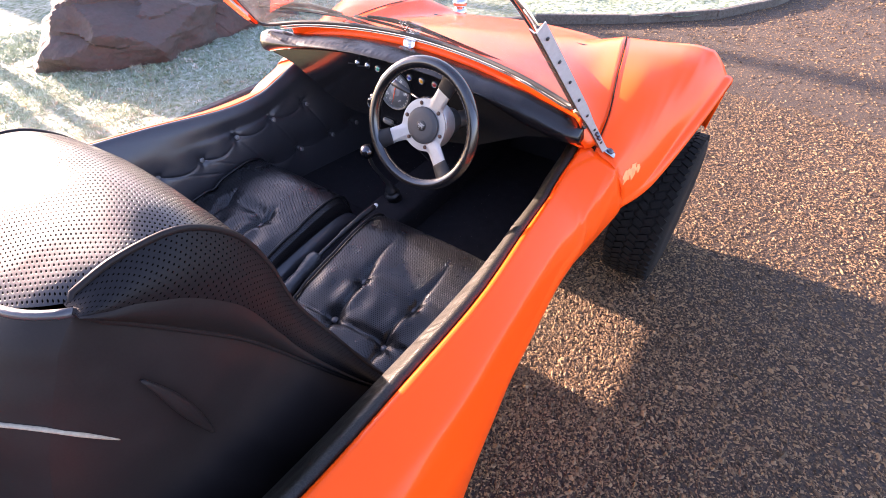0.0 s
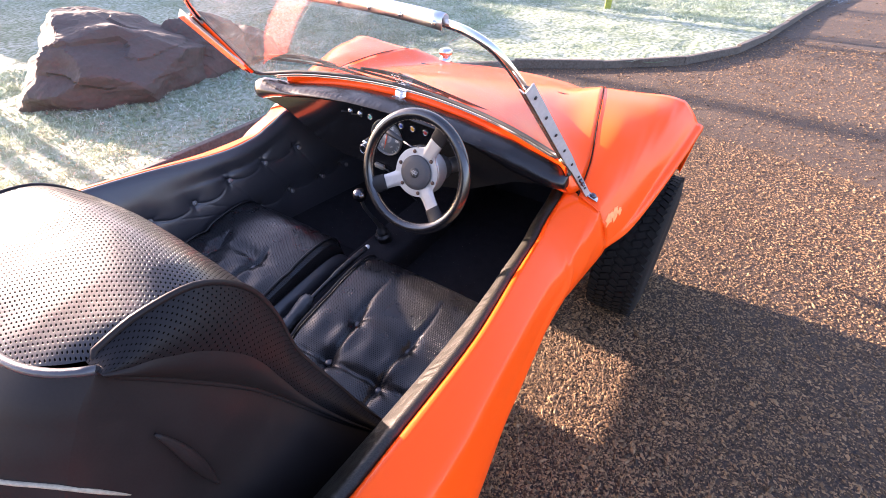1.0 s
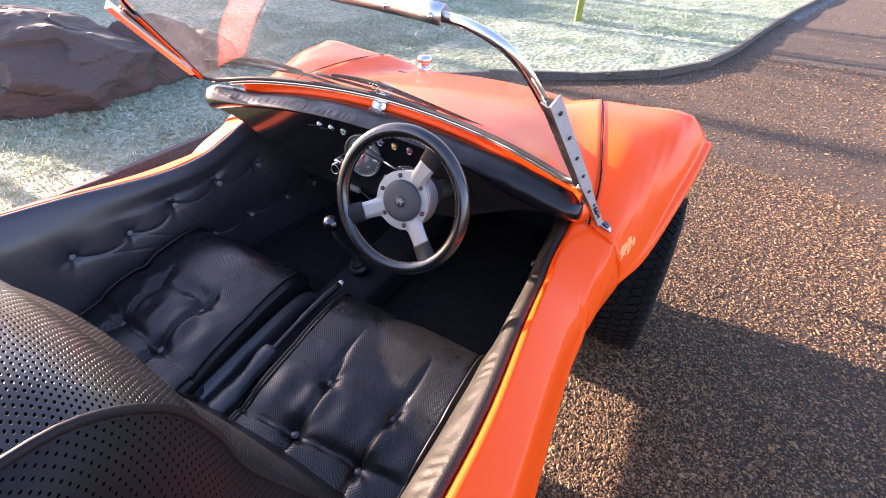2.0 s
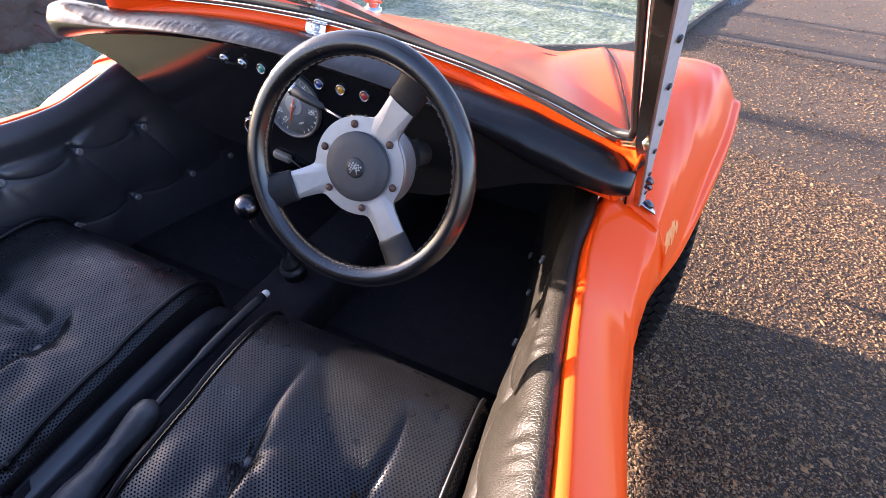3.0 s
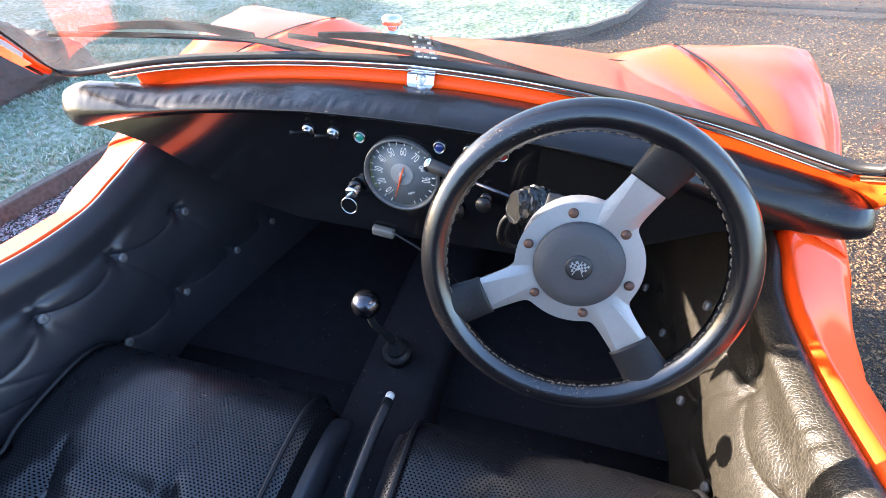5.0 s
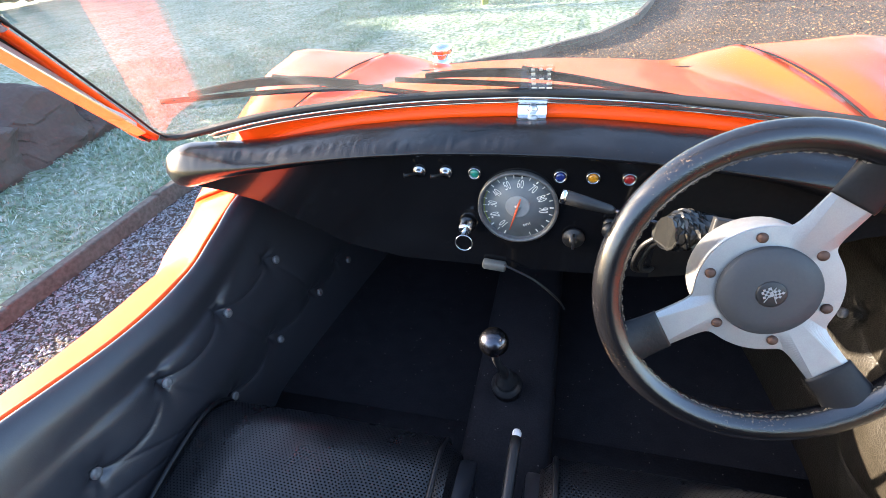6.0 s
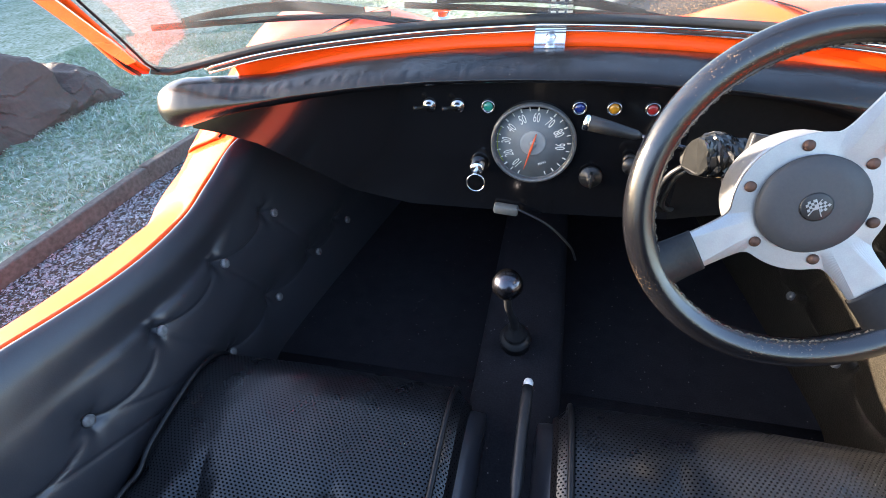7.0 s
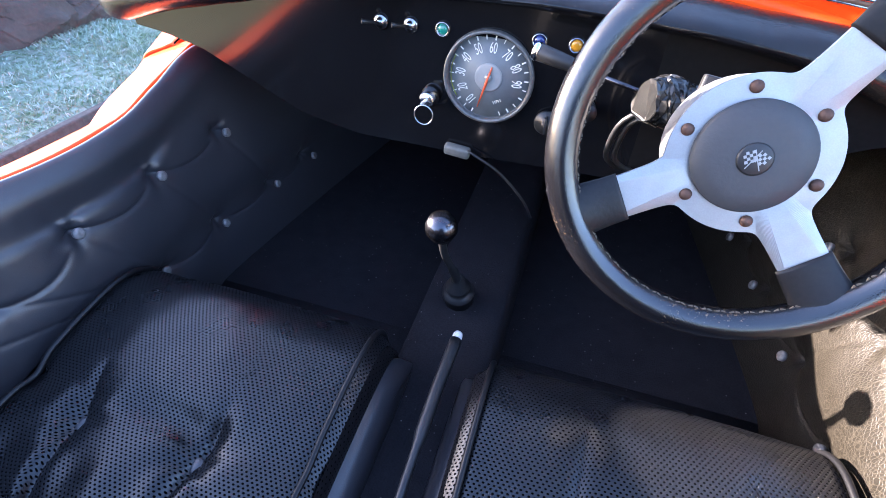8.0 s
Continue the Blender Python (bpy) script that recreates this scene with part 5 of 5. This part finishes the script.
        crest = [p for p in e1 if p[1] > -1.022]
        crest += [(crest[-1][0] + side * s * 0.003, -1.027, 1.106), (crest[-1][0] + side * s * 0.008, -1.024, 1.092)]
        part("backrest_piping", tube(crest, 0.0045, 8), SHELL, back, "rounded black piping")
        part("rear_piping", tube(e2, 0.0045, 8), SHELL, back, "rounded black piping")
    # smooth shell behind and below the rear seam
    rear = spline([(0, *p) for p in [(-1.037, 1.106), (-1.09, 1.078), (-1.17, 1.0), (-1.225, 0.87), (-1.24, 0.70), (-1.2, 0.50), (-1.1, 0.28)]], 60)[:, 1:]
    us = np.linspace(-1, 1, 41)
    rows = []
    for i, ((y, z), (y0, z0)) in enumerate(zip(rear, f2)):
        w = edge_x(z0) + 0.020
        rows.append([(side * (mid + w * u * (1 - 0.05 * (1 - z))), y + 0.004 + bow(u) * max(0, 1 - i / 16) + 0.05 * abs(u) ** 3 * min(1, i / 10), z - 0.012 * abs(u) ** 4 * min(1, i / 6) + 0.004 * min(1, i / 6) * noise.noise((u * 2, y * 5, z * 5))) for u in us])
    part("top_piping", tube(rows[0], 0.0055, 8), VINYL, back, "rounded black piping across the top")
    hem = [np.array(p) + np.array((0, -0.003, 0.003)) for p in rows[24]]
    part("hem_piping", tube(hem, 0.0045, 8), VINYL, back, "black piping across the rear shell")
    shell = part("rear_shell", sheet(rows), SHELL, base, "smooth black vinyl shell behind the backrest")
    for s in (-1, 1):
        flank = []
        for f in np.linspace(0, 1, 16):
            row = []
            for i, ((y, z), (y0, z0)) in enumerate(zip(rear, f2)):
                w = edge_x(z0) + 0.020
                a = np.array((side * (mid + s * w), y0, z0))
                b = np.array(rows[i][40 if s > 0 else 0])
                p = a * (1 - f) + b * f
                p[0] += side * s * min(1, i / 18) * (0.035 * math.sin(math.pi * min(1, f * 1.0)) ** 0.7 - 0.012 * math.exp(-((f - 0.45) / 0.05) ** 2) * max(0, min(1, (i - 12) / 20)))
                row.append(p)
            flank.append(row)
        part("shell_side", sheet(flank), SHELL, shell, "smooth black vinyl flank")
    if side < 0:
        # the passenger's backrest leans further back
        lean = Matrix.Translation((0, -0.62, 0.45)) @ pose(0, 0, 0, 23) @ Matrix.Translation((0, 0.62, -0.45))
        for ob in [back, shell, *back.children, *shell.children]:
            ob.data.transform(lean)
    if side > 0:
        hem = [(0.385, -1.160, 1.009), (0.418, -1.1434, 1.0054), (0.4384, -1.130, 1.0006), (0.4584, -1.1153, 0.9916), (0.4724, -1.1009, 0.9746), (0.4796, -1.0886, 0.9555), (0.4846, -1.0782, 0.938)]
        part("hem_seam", tube(spline(hem, 24), [0.0030] * 18 + [0.0028, 0.0026, 0.0023, 0.0019, 0.0014, 0.0008], 8), HEM, shell, "pale raised hem seam")
        part("fold", tube(spline([(0.489, -1.027, 1.000), (0.494, -1.018, 0.968), (0.496, -1.009, 0.917), (0.493, -0.998, 0.835)], 16), [0.002 + 0.007 * math.sin(math.pi * i / 15) for i in range(16)], 10), SHELL, shell, "soft fold in the vinyl")
    return base


seat(1)
seat(-1)


# ---- levers ----
def gear_lever():
    base = new("gear_lever")
    base.parent = buggy
    part("shaft", tube(spline([(-0.012, -0.030, 0.46), (-0.012, -0.060, 0.54), (-0.018, -0.11, 0.63), (-0.018, -0.127, 0.685)], 16), [0.008] * 8 + [0.006] * 8, 12), PLASTIC, base, "black bent gear shaft")
    part("knob", lathe([(0.008, -0.022), (0.016, -0.018), (0.0225, -0.004), (0.0225, 0.004), (0.017, 0.016), (0.008, 0.0205), (0.001, 0.0215)], aim((-0.018, -0.129, 0.695), (0, -0.2, 1)), 26), KNOB, base, "shiny dark metal gear knob")
    part("boot", lathe([(0.027, -0.03), (0.026, 0.006), (0.029, 0.008), (0.029, 0.014), (0.022, 0.018), (0.018, 0.024), (0.021, 0.028), (0.021, 0.034), (0.014, 0.040), (0.012, 0.056), (0.009, 0.064), (0.006, 0.070)], aim((-0.011, -0.036, 0.470), (0, -0.25, 1)), 28), PLASTIC, base, "ribbed black rubber gear boot")


def handbrake():
    base = new("handbrake")
    base.parent = buggy
    part("lever", tube(spline([(0.022, -0.17, 0.517), (0.02, -0.25, 0.512), (0.020, -0.36, 0.500), (0.021, -0.45, 0.483), (0.020, -0.52, 0.450)], 20), [0.0095] * 9 + [0.0065] * 11, 12), PLASTIC, base, "black handbrake lever")
    part("release_button", lathe([(0.0075, -0.004), (0.0078, 0.006), (0.006, 0.010), (0.001, 0.0115)], aim((0.0222, -0.166, 0.517), (0.02, 1, 0.06)), 16), WHITE, base, "white release button")
    rows = []
    for f in np.linspace(0, 1, 26):
        # a round bulb on the lever, a narrow neck, then a spreading foot
        h = float(np.interp(f, (0, 0.04, 0.14, 0.26, 0.42, 0.7, 0.95, 1), (0.006, 0.020, 0.028, 0.024, 0.020, 0.022, 0.018, 0.004)))
        w = float(np.interp(f, (0, 0.04, 0.14, 0.26, 0.42, 0.7, 1), (0.006, 0.019, 0.026, 0.022, 0.019, 0.027, 0.030)))
        zc = 0.492 - 0.060 * f - 0.010 * math.sin(math.pi * f)
        rows.append([(0.018 - 0.014 * f + w * math.cos(a) * (1 + 0.05 * math.sin(f * 30)), -0.428 - 0.21 * f, zc + h * math.sin(a) + 0.002 * noise.noise((f * 8, math.cos(a) * 2, math.sin(a) * 2))) for a in np.linspace(0, 2 * math.pi, 22, endpoint=False)])
    part("gaiter", sheet(rows, closed=True, caps=True), GAITER, base, "dusty grey rubber gaiter with a bulb end")


gear_lever()
handbrake()


# ---- outside fittings ----
def wiper(pivot, tip, arm_root):
    base = new("wiper")
    base.parent = buggy
    a, b = Vector(pivot), Vector(tip)
    part("blade", tube(spline([a, (a + b) / 2 + Vector((0, 0.004, 0.002)), b], 16), 0.0045, 6), MATTE, base, "black rubber blade")
    bm = bmesh.new()
    rows = []
    for f in np.linspace(0, 1, 18):
        p = a + (b - a) * (0.12 + 0.76 * f) + Vector((0, 0.008, 0.006 + 0.011 * math.sin(math.pi * f)))
        h = 0.003 + 0.003 * math.sin(math.pi * f)
        rows.append([p + Vector((0, 0.004, h)), p + Vector((0, -0.004, h)), p + Vector((0, -0.004, -h)), p + Vector((0, 0.004, -h))])
    part("bridge", sheet(rows, bm, closed=True, caps=True), MATTE, base, smooth=False)
    part("arm", tube([Vector(arm_root), (a + b) / 2 + Vector((0, 0.012, 0.022))], 0.005, 8), MATTE, base, "black wiper arm")


wiper((-0.19, 0.063, 1.027), (0.178, 0.096, 0.993), (0.30, 0.15, 0.955))
wiper((-0.542, -0.024, 1.023), (-0.215, 0.072, 1.014), (-0.10, 0.13, 0.975))


def filler():
    base = new("fuel_filler")
    base.parent = buggy
    part("neck", lathe([(0.030, -0.02), (0.030, 0.012), (0.022, 0.014), (0.022, 0.028)], pose(-0.338, 0.889, 0.83), 28), CHROME, base)
    part("cap", lathe([(0.030, 0), (0.033, 0.004), (0.033, 0.018), (0.024, 0.026), (0.001, 0.029)], pose(-0.338, 0.889, 0.858), 28), CHROME, base, "chrome fuel filler cap")


filler()


def chips():
    """Pale chipped patches along the crest of the driver's wing."""
    r = random.Random(8)
    t = np.array(WING)
    wing = bpy.data.objects["front_wing"]
    for y, f, size in ((0.150, 0.34, 0.024), (0.182, 0.36, 0.026), (0.205, 0.40, 0.014)):
        xr, zr, xl, zl = (np.interp(y, t[:, 0], t[:, i]) for i in (5, 6, 7, 8))
        c = Vector((xr + (xl - xr) * f + 0.002, y, zr + (zl - zr) * f - 0.0015))
        u, v = Vector((0, 1, 0.25)).normalized(), Vector((xl - xr, 0, zl - zr)).normalized()
        n = u.cross(v).normalized()
        n = n if n.x > 0 else -n
        bm = bmesh.new()
        ring = []
        faces = [tuple(f.vertices) for f in wing.data.polygons]
        skin = bvhtree.BVHTree.FromPolygons([v.co for v in wing.data.vertices], faces)
        for i in range(14):
            a = i / 14 * 2 * math.pi
            k = 1.35 * size * r.uniform(0.45, 1.0)
            at, way, _, _ = skin.find_nearest(c + u * math.cos(a) * k + v * math.sin(a) * k * 0.6)
            ring.append(at + (way if way.dot(n) > 0 else -way) * 0.0012)
        top = [bm.verts.new(p) for p in ring]
        low = [bm.verts.new(p - n * 0.004) for p in ring]
        hub = bm.verts.new(skin.find_nearest(c)[0] + n * 0.0014)
        for i in range(14):
            bm.faces.new((top[i], top[(i + 1) % 14], hub))
        for i in range(14):
            bm.faces.new((top[i], low[i], low[(i + 1) % 14], top[(i + 1) % 14]))
        part("paint_chip", bm, BARE, wing, "pale chipped patch of gelcoat", smooth=False)


chips()


# ---- loose ground cover ----
def scatter(name, pts, shape, faces, mat, label, category):
    """Many small pieces as one mesh: shape is (n, k, 3) local corners."""
    n, k = shape.shape[:2]
    verts = (shape + pts[:, None, :]).reshape(-1, 3)
    idx = (np.array(faces)[None] + (np.arange(n) * k)[:, None, None]).reshape(-1, len(faces[0]))
    me = bpy.data.meshes.new(name)
    me.from_pydata(verts.tolist(), [], idx.tolist())
    me.materials.append(mat)
    return tagged(new(name, me), label, category, kind="stuff")


rng = np.random.default_rng(4)


def pebbles(name, p, grow, mat, label):
    n = len(p)
    octa = np.array([(1.3, 0, 0), (0, 0.75, 0), (-1.3, 0, 0), (0, -0.75, 0), (0.1, 0.1, 0.6)], float)
    size = ((rng.gamma(2.6, 0.0012, n) + 0.0010) * grow)[:, None, None]
    a = rng.uniform(0, 2 * np.pi, n)
    shape = octa[None] * rng.uniform(0.55, 1.35, (n, 5, 3)) * size
    x = shape[:, :, 0] * np.cos(a)[:, None] - shape[:, :, 1] * np.sin(a)[:, None]
    y = shape[:, :, 0] * np.sin(a)[:, None] + shape[:, :, 1] * np.cos(a)[:, None]
    shape = np.stack((x, y, shape[:, :, 2] + shape[:, :, 0] * rng.uniform(-0.28, 0.28, (n, 1))), 2)
    z = np.array([0.008 * noise.noise((q[0] * 0.7, q[1] * 0.7, 0)) for q in p]) + 0.002
    scatter(name, np.c_[p, z], shape, [(0, 1, 4), (1, 2, 4), (2, 3, 4), (3, 0, 4)], mat, label, "gravel")


def gravel_stones():
    r = np.concatenate((rng.uniform(0.0, 2.8, 220000), rng.uniform(1.5, 6.5, 140000), rng.uniform(4, 15, 70000)))
    a = rng.uniform(math.radians(-75), math.radians(128), len(r))
    p = np.c_[0.5 + r * np.cos(a), r * np.sin(a)]
    front = np.interp(p[:, 0], EDGE[60:, 0], EDGE[60:, 1])
    p = p[~((np.abs(p[:, 0]) < 0.42) & (p[:, 1] < 1.3)) & ((p[:, 1] < front - 0.03) | (p[:, 0] > 1.4))]
    far = np.clip((np.hypot(p[:, 0] - 0.6, p[:, 1]) - 1.5) / 5, 0, 1.5)
    pebbles("gravel_stones", p, 0.86 + 0.85 * far, STONES, "loose angular brown and grey gravel stones")
    # stones still white with frost along the edging
    strip = np.c_[-2.16 + np.abs(rng.normal(0, 0.60, 50000)), rng.uniform(-3.5, 3.0, 50000)]
    strip = strip[(strip[:, 1] + rng.normal(0, 0.5, 50000) > -1.2) & (strip[:, 0] < 0.2)]
    k = rng.integers(70, 149, 26000)
    e, nxt = EDGE[k], EDGE[k + 1]
    f = rng.uniform(0, 1, (26000, 1))
    out = np.stack(((nxt - e)[:, 1], -(nxt - e)[:, 0]), 1)
    out /= np.linalg.norm(out, axis=1)[:, None]
    band = e * (1 - f) + nxt * f + out * (0.03 + np.abs(rng.normal(0, 0.11, (26000, 1))))
    p = np.concatenate((strip, band[band[:, 1] < 13]))
    pebbles("frosted_gravel", p, np.full(len(p), 1.35), RIMED, "gravel stones white with frost beside the edging")


def grass():
    areas = ((-5.5, -2.2, -1.5, 4.5, 110000), (-4.0, 1.0, 3.2, 8.5, 90000), (-3.0, 2.4, 8.0, 13.0, 24000))
    p = np.concatenate([np.c_[rng.uniform(a, b, n), rng.uniform(c, d, n)] for a, b, c, d, n in areas])
    front = np.interp(p[:, 0], EDGE[60:, 0], EDGE[60:, 1])
    side_x = np.interp(p[:, 1], EDGE[:75, 1], EDGE[:75, 0])
    keep = (p[:, 0] < -2.24) | ((p[:, 1] > front + 0.07) & (p[:, 1] > 3.3))
    keep &= ~((p[:, 1] < 3.4) & (p[:, 0] > side_x - 0.05))
    clump = np.array([noise.noise((q[0] * 2.3, q[1] * 2.3, 1.7)) for q in p])
    keep &= rng.uniform(-0.6, 0.6, len(p)) < clump + 0.35
    p, clump = p[keep], clump[keep]
    n = len(p)
    h = rng.uniform(0.010, 0.030, n) * (1 + 0.6 * clump)
    a = rng.uniform(0, 2 * np.pi, n)
    w = rng.uniform(0.0016, 0.0036, n)
    lean = rng.normal(0, 0.5, (n, 2)) * h[:, None]
    lean2 = lean * rng.uniform(1.4, 2.6, (n, 1))
    c, sn = np.cos(a) * w, np.sin(a) * w
    zero = np.zeros(n)
    shape = np.stack((np.c_[c, sn, zero], np.c_[-c, -sn, zero], np.c_[lean[:, 0] - c, lean[:, 1] - sn, h * 0.7], np.c_[lean[:, 0] + c, lean[:, 1] + sn, h * 0.7], np.c_[lean2, h]), 1)
    scatter("lawn_grass", np.c_[p, np.array([lawn_z(a, b) for a, b in p]) - 0.004], shape, [(0, 1, 2), (0, 2, 3), (3, 2, 4)], BLADES, "short frost-whitened grass blades", "grass")


gravel_stones()
grass()


def level(ob):
    return 1 + level(ob.parent) if ob.parent else 1


# nothing lies deeper than thing, part and sub-part
for ob in list(scene.objects):
    if level(ob) == 4:
        ob.parent = ob.parent.parent
